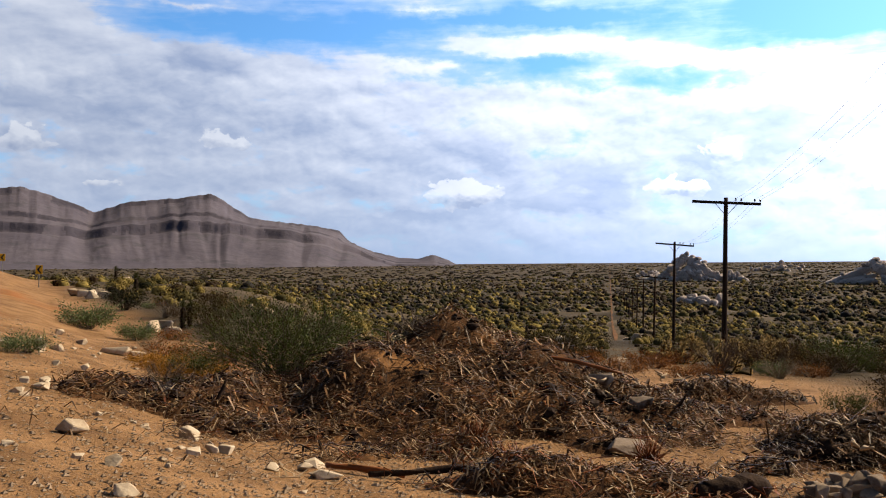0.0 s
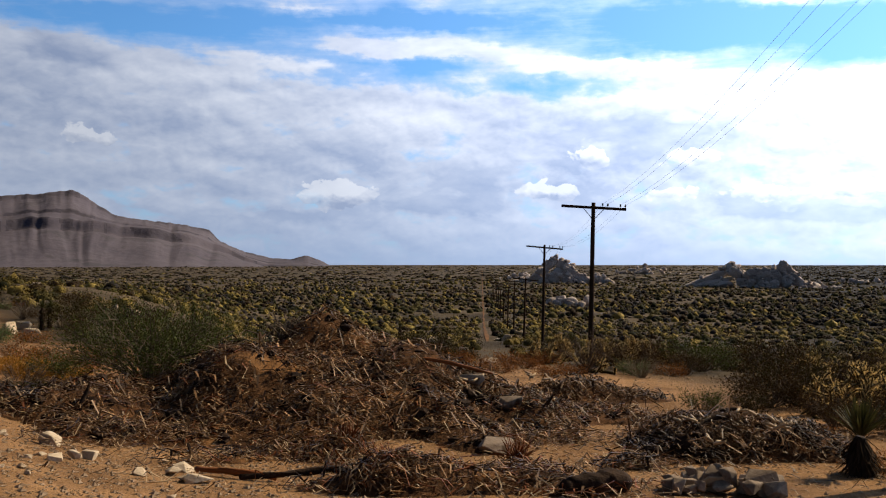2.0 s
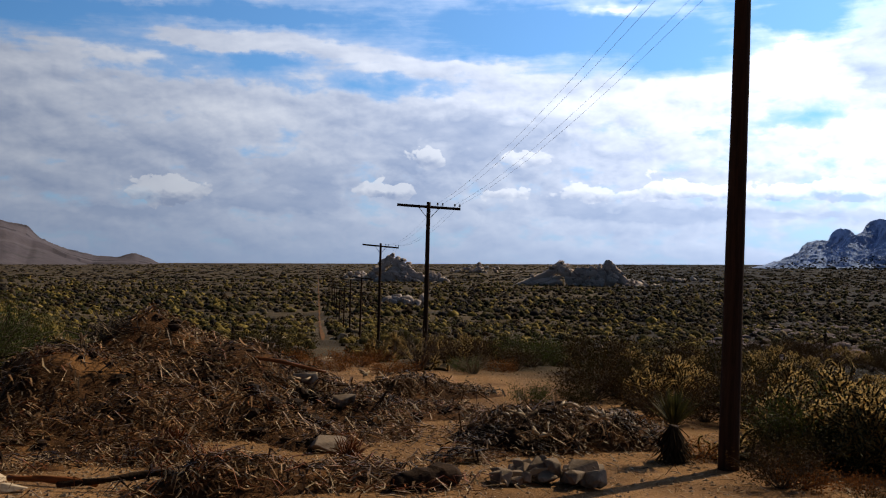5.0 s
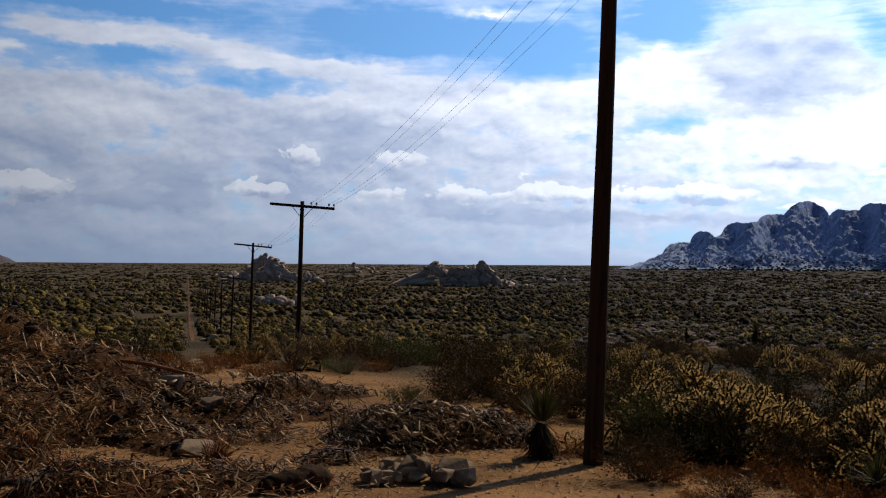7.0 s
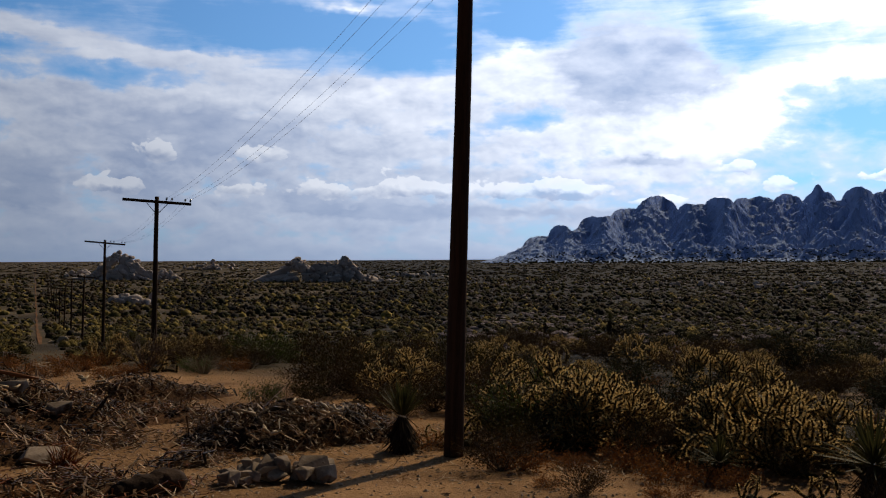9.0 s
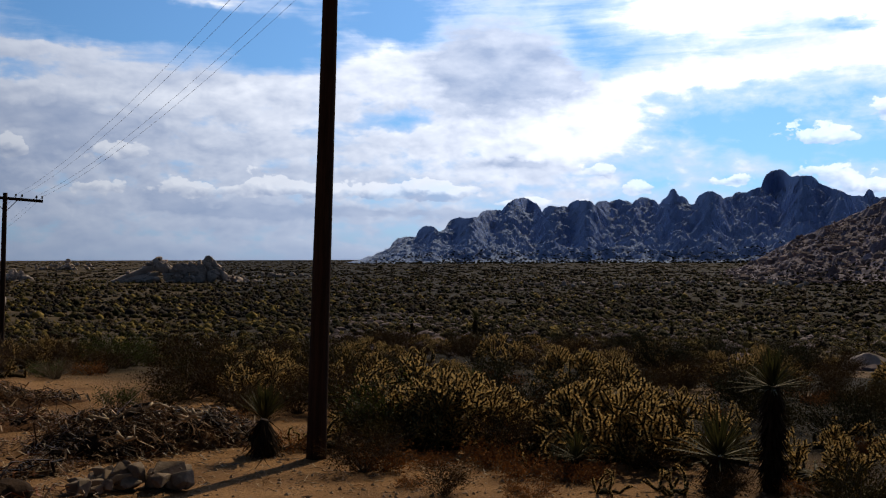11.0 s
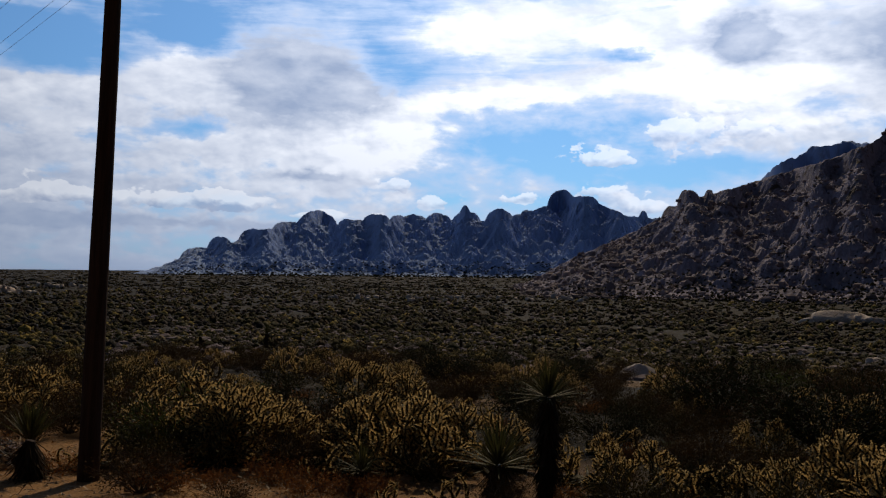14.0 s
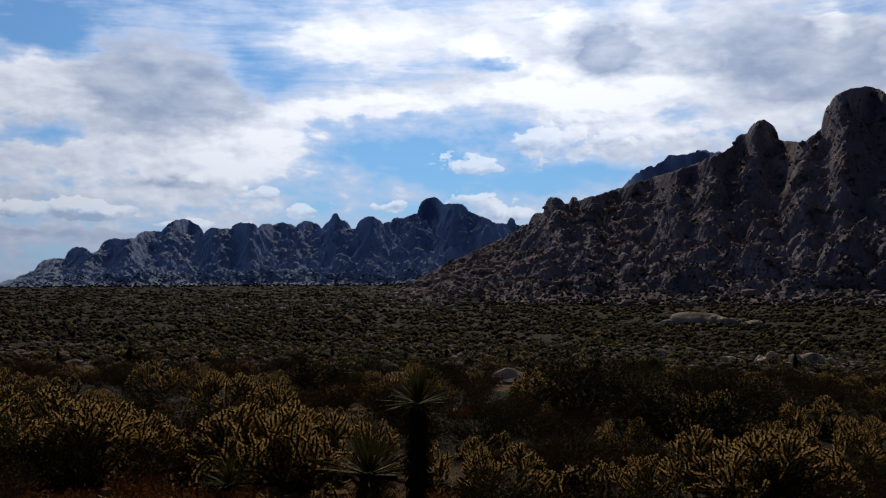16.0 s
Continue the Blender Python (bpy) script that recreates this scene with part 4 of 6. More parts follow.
RAMP_AND_FIN += [
    (-2, 0, 6.2, 3.2, 4, 8.6, 0), (2, -1, 6.2, 3.4, 4, 8, -3), (6, 0, 6.2, 3.2, 4, 8.6, 2), (9, -1, 5.6, 3.2, 4, 8.4, 4), (-7, -5, 2, 4, 3, 3.6, 10), (0, -6, 1.5, 5, 3, 3.4, 0),
    (6, -6, 2, 4, 3, 4, 0), (12, 0, 8.6, 3.4, 4, 10.4, 6), (14.2, 0, 12.6, 7, 3.4, 3.2, 52), (17, -1, 7.6, 7.4, 4, 4.6, 50), (21, -2, 4.6, 8, 4, 3.6, 42), (14, -4, 4, 4.4, 3, 5.4, 10),
]
RAMP_AND_FIN += [
    (26, -1, 2.4, 5, 4, 3.6, 30), (31, -2, 1.4, 4.5, 4, 3.2, 20), (36, -3, 0.9, 4, 3, 2.6, 25), (40, -4, 0.5, 3.5, 3, 2.8, 15), (44, -4, 0.2, 3.5, 3, 2.4, 25), (48, -5, 0, 2.5, 2, 1.7, 10),
    (30, -6, 0, 3, 3, 2.1, 0), (24, -6, 0.5, 3, 3, 2.3, 0),
]


def foot_stones(seed, count, x0, x1):
    rng = np.random.default_rng(seed)
    return [(rng.uniform(x0, x1), rng.uniform(-11, -5), 0.2, rng.uniform(0.9, 2.4), rng.uniform(0.9, 2), rng.uniform(0.7, 1.7), rng.uniform(-20, 20)) for _ in range(count)]


outcrop(15.2, 740, "pale granite outcrop of piled rounded boulders", PYRAMID + foot_stones(3, 16, -40, 32), 2)
outcrop(26.0, 625, "long pale granite outcrop with an upright fin", RAMP_AND_FIN + foot_stones(4, 26, -44, 50), 5)
outcrop(14.95, 335, "low domed granite boulder in the brush", [(0, 0, 0.8, 4.8, 3.4, 4.0, 15), (-4.4, 1, 0.6, 3.4, 2.8, 3.0, -10), (4.2, 0.6, 0.6, 2.8, 2.3, 3.2, 20), (7.0, 3, 1.0, 2.2, 2.0, 3.8, 10), (-1.5, 3, 1.8, 3, 2.4, 3.4, 0)], 7)
outcrop(12.3, 900, "small pale outcrop beside the track", heap_blocks(9, 22, 8, 18), 9)
outcrop(19.8, 1250, "distant low granite outcrop", heap_blocks(10, 60, 14, 26), 10)
outcrop(31.2, 760, "scattered low granite boulders", heap_blocks(12, 40, 6, 26), 12)
outcrop(75.9, 400, "broad pinkish granite slab in shade", [(0, 0, 0.5, 14, 9, 5.0, 8), (11, 1, 0, 9, 7, 3.6, 10), (-12, 1, -0.2, 8, 6, 3, -10), (19, -2, 0, 5, 4, 2.4, 0)], 14)
outcrop(65.3, 43, "rounded granite boulders among the brush", [(0, 0, 0.15, 1.25, 0.9, 0.62, 5), (-0.8, -0.5, 0.05, 0.7, 0.6, 0.4, 0), (1.1, 0.2, 0.05, 0.5, 0.5, 0.4, 10)], 15)
outcrop(80.5, 170, "low granite boulders among the brush", heap_blocks(16, 11, 2.6, 16), 16)
outcrop(50.0, 520, "field of grey granite boulders below the range", heap_blocks(17, 70, 4, 34), 17)
outcrop(60.0, 540, "field of grey granite boulders below the range", heap_blocks(18, 80, 4.5, 34), 18)

# loose boulders on the near mountain
rng = np.random.default_rng(77)
sx_, sy_, sz_ = slope_grid
n_rows, n_cols = sx_.shape
BV, BF = ICO[1]
stone_v, stone_f = [], []
for k in range(7000):
    i, j = int(rng.uniform(0, 127)), int(rng.uniform(4, n_cols - 5))
    s = rng.uniform(0.5, 1.8) * (1 + 1.2 * (rng.random() > 0.90))
    v = BV * (s * rng.uniform(0.8, 1.5), s * rng.uniform(0.7, 1.2), s * rng.uniform(0.6, 1.1)) * (1 + 0.22 * rng.normal(size=(len(BV), 1)))
    q = rng.uniform(0, 6.28)
    v = np.stack([v[:, 0] * math.cos(q) - v[:, 1] * math.sin(q), v[:, 0] * math.sin(q) + v[:, 1] * math.cos(q), v[:, 2]], -1)
    stone_v.append(v + (sx_[i, j], sy_[i, j], sz_[i, j] + 0.3 * s))
    stone_f.append(BF + len(BV) * k)
talus = new("talus_boulders", raw_mesh("talus_boulders", np.concatenate(stone_v), np.concatenate(stone_f), TALUS, False))
tagged(talus, "loose pale boulders strewn over the mountain slope", "boulders", kind="stuff")


# ---- the pole line ----
def pole_spot(k):
    p = along * (2.166 + 6.75 * k) * LINE_OFF + across * (LINE_OFF + 0.14) if k else np.array([7.07, 10.28])
    return p[0], p[1], float(ground_z(p[0], p[1]))


INSULATORS = (0.40, 0.64, 1.22, 1.45)
POLE_TOP = 8.05


def utility_pole(seed, arm_tilt):
    rng = np.random.default_rng(seed)
    ob = new("utility_pole")
    pts = [(0.004 * math.sin(0.7 * i + seed), 0.004 * math.cos(0.6 * i), -0.4 + i * (POLE_TOP + 0.4) / 16) for i in range(17)]
    part("pole", Geo().add(*tube(pts, [0.134 - 0.044 * i / 16 + rng.uniform(-0.002, 0.002) for i in range(17)], 14)), POLE_WOOD, ob, smooth_faces=True)
    arm = part("crossarm", Geo().add(*box(0, -0.15, 0, 2.98, 0.10, 0.125, 0.012)), POLE_WOOD, ob)
    arm.matrix_local = pose(0, 0, POLE_TOP - 0.24, 0, arm_tilt, 0)
    for s in (-1, 1):
        part("brace", Geo().add(*tube([(s * 0.09, -0.12, POLE_TOP - 0.72), (s * 0.46, -0.13, POLE_TOP - 0.30 - s * 0.008 * arm_tilt)], [0.016, 0.016], 5)), STEEL, ob)
    for a in INSULATORS:
        z = 0.0625
        knob = part("insulator", Geo().add(*tube([(a, -0.15, z + h) for h in (0.05, 0.06, 0.08, 0.10, 0.105, 0.14, 0.16, 0.17)], [0.02, 0.045, 0.048, 0.03, 0.04, 0.042, 0.03, 0.012], 8)), GLASS_KNOB, arm, smooth_faces=True)
        part("pin", Geo().add(*tube([(a, -0.15, z - 0.02), (a, -0.15, z + 0.06)], [0.012, 0.012], 5)), STEEL, knob)
    return tagged(ob, "dark creosoted wooden utility pole with a crossarm", "pole", "poles along the dirt track")


tips = []
models = [utility_pole(1, 0.4), utility_pole(2, 2.2), utility_pole(3, 4.0)]
for k in range(13):
    x, y, z = pole_spot(k)
    m = pose(x, y, z, 0, 0, -LINE_AZ) @ pose(0, 0, 0, 0, (0.35, -0.25, -0.4, 0.3, -0.5)[k % 5], 0)
    src = models[min(k, 2)] if k < 3 else models[1 + k % 2]
    if k < 3:
        src.matrix_world = m
    else:
        copy_thing(src, m)
    tilt = (0.4, 2.2, 4.0)[min(k, 2) if k < 3 else 1 + k % 2]
    c, s = math.cos(radians(tilt)), math.sin(radians(tilt))
    tips.append([m @ Vector((a * c + 0.2 * s, -0.15, POLE_TOP - 0.24 + 0.2 * c - a * s)) for a in INSULATORS])
for a, b in zip(tips[:5], tips[1:6]):
    for p, q in zip(a, b):
        pts = [p.lerp(q, i / 24) - Vector((0, 0, 0.55 * 4 * (i / 24) * (1 - i / 24))) for i in range(25)]
        tagged(part("overhead_wire", Geo().add(*tube(pts, [0.0042] * 25, 4)), CABLE), "thin slack overhead wire between wooden poles", "wire", "wires along the pole line")


# ---- heaps of grubbed-out plants ----
def bumps(x, y, hills):
    h = np.zeros_like(x)
    for cx, cy, sx, sy, turn, top in hills:
        c, s = math.cos(radians(turn)), math.sin(radians(turn))
        u, w = (x - cx) * c + (y - cy) * s, -(x - cx) * s + (y - cy) * c
        h = h + top * np.exp(-0.5 * ((u / sx) ** 2 + (w / sy) ** 2))
    return h


def heap_z(x, y, hills, rough):
    h = bumps(x, y, hills)
    n = np.zeros_like(h)
    for w, a, p in WAVES[:10]:
        k = 9.0 / w
        n += np.sin(k * 2.1 * (x * math.cos(a) + y * math.sin(a)) + p)
    return h * (1 + 0.05 * n) - 0.10 + rough * 0.028 * n


def splinters(rng, hills, xr, yr, count, length, width, lift, cutoff, rough, gather=1.0, upright=0.35):
    """Curved splinters lying over a heap: arrays of vertices and faces."""
    x, y = rng.uniform(*xr, count * 8), rng.uniform(*yr, count * 8)
    h = heap_z(x, y, hills, rough)
    keep = (h > cutoff) & (rng.random(len(x)) < np.clip((h - cutoff) * 6 * gather + 0.12, 0, 1))
    # they lie in drifts, with bare soil between
    drift = np.sin(2.3 * x + 1.1 * np.sin(1.7 * y)) + np.sin(2.9 * y + 0.8 * np.sin(2.1 * x) + 1.0) + 0.7 * np.sin(5.1 * x - 4.3 * y)
    keep &= rng.random(len(x)) < np.clip(0.62 + 0.38 * drift, 0.25, 1.0)
    x, y, h = x[keep][:count], y[keep][:count], h[keep][:count]
    n = len(x)
    z = ground_z(x, y) + np.maximum(h, 0)
    e = 0.06
    gxn = (heap_z(x + e, y, hills, rough) - heap_z(x - e, y, hills, rough)) / (2 * e)
    gyn = (heap_z(x, y + e, hills, rough) - heap_z(x, y - e, hills, rough)) / (2 * e)
    q = rng.uniform(0, 2 * math.pi, n)
    d = np.stack([np.cos(q), np.sin(q), np.cos(q) * gxn + np.sin(q) * gyn + rng.normal(0, upright, n)], -1)
    d /= np.linalg.norm(d, axis=1)[:, None]
    L = rng.uniform(0, 1, n) ** 2.2 * (length[1] - length[0]) + length[0]
    W = rng.uniform(*width, n) * (0.6 + 0.4 * L / length[1])
    side = np.cross(d, (0, 0, 1.0))
    side /= np.linalg.norm(side, axis=1)[:, None]
    up = np.cross(side, d)
    mid = np.stack([x, y, z + lift * rng.random(n)], -1)
    bow = (side * rng.normal(0, 0.36, (n, 1)) + up * rng.normal(0.05, 0.22, (n, 1))) * L[:, None]
    v = np.zeros((n, 9, 3))
    for i, (s, r) in enumerate(((-0.5, 0.7), (0.0, 1.0), (0.5, 0.35))):
        c = mid + d * (s * L)[:, None] + (bow if i == 1 else 0)
        for k in range(3):
            a = 2.094 * k + 0.5
            v[:, i * 3 + k] = c + (side * math.cos(a) + up * math.sin(a) * 0.6) * (W * r)[:, None]
    f1 = np.array([(0, 3, 4, 1), (1, 4, 5, 2), (2, 5, 3, 0), (3, 6, 7, 4), (4, 7, 8, 5), (5, 8, 6, 3)])
    f = (f1[None] + 9 * np.arange(n)[:, None, None]).reshape(-1, 4)
    return v.reshape(-1, 3), f


def debris_heap(label, hills, xr, yr, step_m, layers, seed, rough=1.0, soil=MULCH, clods=0):
    rng = np.random.default_rng(seed)
    cx, cy = sum(xr) / 2, sum(yr) / 2
    ob = tagged(empty("debris_heap", 0, 0, 0), label, "debris heap", "heaps of cleared plants")
    x, y = np.meshgrid(np.arange(*xr, step_m), np.arange(*yr, step_m))
    h = heap_z(x, y, hills, rough) + rng.normal(0, 0.018 * rough, x.shape)
    z = ground_z(x, y) + np.maximum(h, -0.16)
    m, n = x.shape
    i, j = np.meshgrid(np.arange(m - 1), np.arange(n - 1), indexing="ij")
    f = np.stack([i * n + j, i * n + j + 1, (i + 1) * n + j + 1, (i + 1) * n + j], -1).reshape(-1, 4)
    hm = h.reshape(-1)[f].max(1)
    f = f[hm > -0.05]
    part("soil_core", raw_mesh("soil_core", np.stack([x, y, z], -1).reshape(-1, 3), f, soil, True), soil, ob)
    for name, mat, count, length, width, lift, cutoff, gather, upright in layers:
        v, f = splinters(rng, hills, xr, yr, count, length, width, lift, cutoff, rough, gather, upright)
        tagged(part(name, raw_mesh(name, v, f, mat), mat, ob), kind="stuff")
    cv, cf, n = [], [], 0
    BV2, BF2 = ICO[2]
    while n < clods:
        px, py = rng.uniform(*xr), rng.uniform(*yr)
        h = float(heap_z(np.array(px), np.array(py), hills, rough))
        if h < 0.05:
            continue
        s = 0.03 + 0.09 * rng.random() ** 3
        v = BV2 * (s * rng.uniform(0.9, 1.9), s, s * rng.uniform(0.5, 0.9)) * (1 + 0.16 * rng.normal(size=(len(BV2), 1)))
        q = rng.uniform(0, 6.28)
        v = np.stack([v[:, 0] * math.cos(q) - v[:, 1] * math.sin(q), v[:, 0] * math.sin(q) + v[:, 1] * math.cos(q), v[:, 2]], -1)
        cv.append(v + (px, py, float(ground_z(px, py)) + h + 0.3 * s))
        cf.append(BF2 + len(BV2) * n)
        n += 1
    if clods:
        tagged(part("clod_layer", raw_mesh("clod_layer", np.concatenate(cv), np.concatenate(cf), BARK), BARK, ob), kind="stuff")
    return ob


MAIN_HILLS = [(0.15, 16.6, 2.15, 1.7, -6, 0.96), (-0.15, 17.0, 0.7, 0.7, 0, 0.36), (2.0, 16.4, 1.0, 0.9, -20, 0.16), (-2.6, 14.9, 1.9, 1.1, 15, 0.34), (0.9, 13.9, 2.1, 1.0, 0, 0.28), (3.3, 14.9, 0.8, 0.6, 0, 0.08)]
debris_heap("large heap of shredded brown roots, bark and splinters on soil", MAIN_HILLS, (-6, 6.5), (10.9, 21), 0.07, (
    ("stick_layer", DEBRIS, 12500, (0.05, 0.38), (0.008, 0.024), 0.11, -0.03, 1.0, 0.30),
    ("splinter_layer", STRAW, 2500, (0.05, 0.32), (0.007, 0.018), 0.13, -0.05, 1.0, 0.26),
    ("fibre_layer", RUST_BARK, 2300, (0.05, 0.32), (0.006, 0.016), 0.10, -0.05, 1.0, 0.30)), 41, clods=520)
debris_heap("tangled heap of dark branches and bleached cactus wood", [(5.8, 12.3, 0.85, 0.5, 10, 0.44), (5.0, 12.9, 0.5, 0.4, 0, 0.30), (6.5, 12.0, 0.5, 0.35, 0, 0.22)], (2.9, 8.6), (10.8, 15.2), 0.07, (
    ("stick_layer", DEBRIS, 4800, (0.06, 0.36), (0.006, 0.018), 0.16, -0.02, 1.0, 0.45),
    ("splinter_layer", STRAW, 560, (0.05, 0.26), (0.006, 0.015), 0.16, 0.0, 1.0, 0.45)), 42, 0.6, clods=110)
debris_heap("low windrow of dead brown branches on sand", [(5.2, 17.6, 1.1, 0.38, 4, 0.33), (4.1, 17.5, 0.6, 0.32, 0, 0.20)], (2.4, 7.8), (15.9, 19.4), 0.08, (
    ("stick_layer", DEBRIS, 1900, (0.06, 0.42), (0.008, 0.022), 0.10, 0.0, 1.0, 0.34),
    ("splinter_layer", STRAW, 260, (0.05, 0.3), (0.006, 0.014), 0.10, 0.0, 1.0, 0.3)), 43, 0.4)
debris_heap("low scatter of roots and rusty bark on sand", [(1.7, 9.75, 0.8, 0.30, 4, 0.28), (0.3, 9.5, 0.8, 0.26, 0, 0.22), (2.3, 10.5, 0.4, 0.35, 0, 0.17), (0.4, 11.7, 0.35, 0.3, 0, 0.24)], (-1.9, 4.0), (8.6, 12.6), 0.06, (
    ("stick_layer", DEBRIS, 2300, (0.05, 0.30), (0.008, 0.022), 0.10, -0.02, 1.0, 0.36),
    ("splinter_layer", STRAW, 520, (0.05, 0.34), (0.006, 0.016), 0.10, -0.08, 1.0, 0.35),
    ("fibre_layer", RUST_BARK, 480, (0.05, 0.34), (0.006, 0.016), 0.12, -0.05, 1.0, 0.4)), 44, 0.5)

# litter round the heaps
rng = np.random.default_rng(45)
flat = [(-0.4, 13.2, 3.0, 2.6, 0, 0.20), (5.6, 12.5, 1.5, 1.3, 0, 0.16), (-3.2, 13.2, 1.6, 1.6, 0, 0.14), (10, 8, 3, 3, 0, 0.13)]
v, f = splinters(rng, flat, (-8, 9), (7.5, 20), 4200, (0.03, 0.20), (0.004, 0.011), 0.02, -0.07, 0.0, 1.0, 0.06)
tagged(new("plant_litter", raw_mesh("plant_litter", v, f, STRAW)), "thin scattered straw and splinters on sand", "litter", kind="stuff")
v, f = splinters(rng, flat, (-8, 9), (7.5, 20), 2600, (0.04, 0.28), (0.005, 0.013), 0.02, -0.07, 0.0, 1.0, 0.06)
tagged(new("twig_litter", raw_mesh("twig_litter", v, f, DEBRIS)), "thin scattered dark twigs on sand", "litter", kind="stuff")


def log_thing(name, label, pts, radii, mat, seed, category="log", knobs=0.13):
    """A knobbly length of wood along points given on the ground plan, with heights over it."""
    rng = np.random.default_rng(seed)
    p = [(x, y, float(ground_z(x, y)) + h) for x, y, h in pts]
    n = 4 * (len(p) - 1) + 1
    fine = [np.array([np.interp(i / 4, range(len(p)), [q[k] for q in p]) for k in range(3)]) + rng.normal(0, radii[0] * 0.12, 3) for i in range(n)]
    rr = [np.interp(i / 4, range(len(p)), radii) * rng.uniform(0.9, 1.1) for i in range(n)]
    v, f = tube(fine, rr, 9)
    v = [np.array(q) + rng.normal(0, radii[0] * knobs, 3) for q in v]
    return tagged(part(name, Geo().add(v, f), mat, smooth_faces=True), label, category)


log_thing("log", "short thick charred log lying on the sand", [(2.5, 9.25, 0.08), (2.7, 9.28, 0.10), (2.95, 9.34, 0.13), (3.18, 9.42, 0.13)], [0.08, 0.115, 0.135, 0.115], BARK, 51, "log", 0.16)
log_thing("branch", "long dark bent branch lying across litter", [(-0.7, 9.7, 0.06), (0.2, 9.9, 0.14), (0.9, 9.75, 0.10), (1.6, 9.95, 0.16), (2.2, 9.8, 0.08)], [0.025, 0.038, 0.045, 0.04, 0.02], BARK, 52, "branch", 0.35)
log_thing("branch", "rusty split branch on the sand", [(-1.2, 10.2, 0.05), (-0.75, 10.05, 0.07), (-0.35, 9.95, 0.05)], [0.02, 0.036, 0.028], RUST_BARK, 53, "branch", 0.35)
log_thing("log", "weathered grey log half buried in the heap", [(3.0, 14.8, 0.36), (3.35, 14.6, 0.27), (3.6, 14.4, 0.18)], [0.06, 0.09, 0.07], BARK, 54)
log_thing("branch", "long brown branch across the heap", [(1.6, 15.6, 0.93), (2.2, 15.4, 0.86), (2.9, 15.3, 0.70)], [0.025, 0.032, 0.02], RUST_BARK, 55, "branch")
log_thing("branch", "dark branch sticking out of the heap", [(-5.3, 14.6, 0.06), (-4.4, 14.4, 0.10), (-3.8, 14.5, 0.16)], [0.02, 0.045, 0.05], BARK, 56, "branch")
log_thing("branch", "thin upright stick in the sand", [(-3.15, 13.4, 0.0), (-3.1, 13.4, 0.35), (-3.0, 13.45, 0.62)], [0.035, 0.03, 0.015], BARK, 57, "branch")
log_thing("stump", "small dark root stump on sand", [(4.65, 11.75, 0.0), (4.75, 11.8, 0.16), (4.82, 11.8, 0.28)], [0.16, 0.15, 0.09], BARK, 58, "stump")
for i, (x, y, h, q, r) in enumerate(((5.5, 12.2, 0.50, 15, 0.042), (6.2, 12.5, 0.46, -15, 0.034), (5.1, 13.0, 0.38, 60, 0.030), (6.5, 12.1, 0.30, 100, 0.030), (5.9, 12.9, 0.50, 150, 0.028), (4.9, 12.3, 0.26, 25, 0.034))):
    c, s = math.cos(radians(q)), math.sin(radians(q))
    log_thing("branch", "gnarled dark branch lying on the tangled heap", [(x - 0.45 * c, y - 0.45 * s, h - 0.16), (x - 0.1 * c, y + 0.05, h), (x + 0.2 * c, y + 0.2 * s, h - 0.05), (x + 0.45 * c, y + 0.4 * s, h - 0.12)], [r * 0.7, r, r * 0.9, r * 0.4], BARK, 60 + i, "branch", 0.3)


def cactus_skeleton(az, d, lift, seed):
    """A broken cholla arm: bleached stubby joints."""
    rng = np.random.default_rng(seed)
    x, y, z = on_ground(az, d)
    ob = tagged(empty("cactus_arm", x, y, z + lift, rng.uniform(0, 360)), "bleached straw-coloured cholla arm on the heap", "plant debris", "broken cholla arms")
    for k in range(5):
        q = rng.uniform(0, 6.28)
        p = np.array([rng.normal(0, 0.12), rng.normal(0, 0.10), 0.02])
        e = p + np.array([math.cos(q), math.sin(q), rng.uniform(0.1, 0.6)]) * rng.uniform(0.10, 0.2)
        part("joint", Geo().add(*tube([p, (p + e) / 2 + rng.normal(0, 0.01, 3), e], [0.018, 0.021, 0.012], 6)), STRAW, ob, smooth_faces=True)
    return ob


for az, d, lift, seed in ((22.6, 13.2, 0.42, 1), (24.9, 13.4, 0.52, 2), (27.2, 13.2, 0.46, 3), (27.0, 13.0, 0.42, 4), (24.0, 12.2, 0.30, 5), (13.4, 16.4, 0.55, 6), (9.4, 15.0, 0.62, 7)):
    cactus_skeleton(az, d, lift, seed)


def fibre_bundle(az, d, lift, size, seed, label):
    """A torn yucca head: stiff rusty fibres that spread from a root."""
    rng = np.random.default_rng(seed)
    x, y, z = on_ground(az, d)
    ob = tagged(empty("fibre_bundle", x, y, z + lift, rng.uniform(0, 360), size), label, "plant debris")
    g = Geo()
    for _ in range(150):
        q, e = rng.uniform(0, 6.28), rng.uniform(0.1, 1.35)
        dv = np.array([math.cos(q) * math.cos(e), math.sin(q) * math.cos(e) * 0.7, math.sin(e)])
        p = rng.normal(0, 0.07, 3) * (1, 1, 0.3)
        L = rng.uniform(0.18, 0.5)
        g.add(*tube([p, p + dv * L * 0.6, p + dv * L + (0, 0, -0.05)], [0.010, 0.008, 0.002], 3, False))
    part("fibre_tuft", g, RUST_BARK, ob)
    part("root", raw_mesh("root", *boulder_shape(rng, 2, (0.16, 0.13, 0.10), 0.3), BARK, True), BARK, ob)
    return ob


fibre_bundle(1.9, 11.75, 0.16, 0.8, 71, "rusty torn yucca root with spread fibres")
fibre_bundle(12.3, 11.2, 0.10, 0.75, 72, "rusty torn yucca head lying among litter")
fibre_bundle(4.5, 10.3, 0.12, 0.7, 73, "dark torn root with rusty fibres")
fibre_bundle(23.2, 13.0, 0.12, 0.5, 74, "small rusty root ball beside the heap")

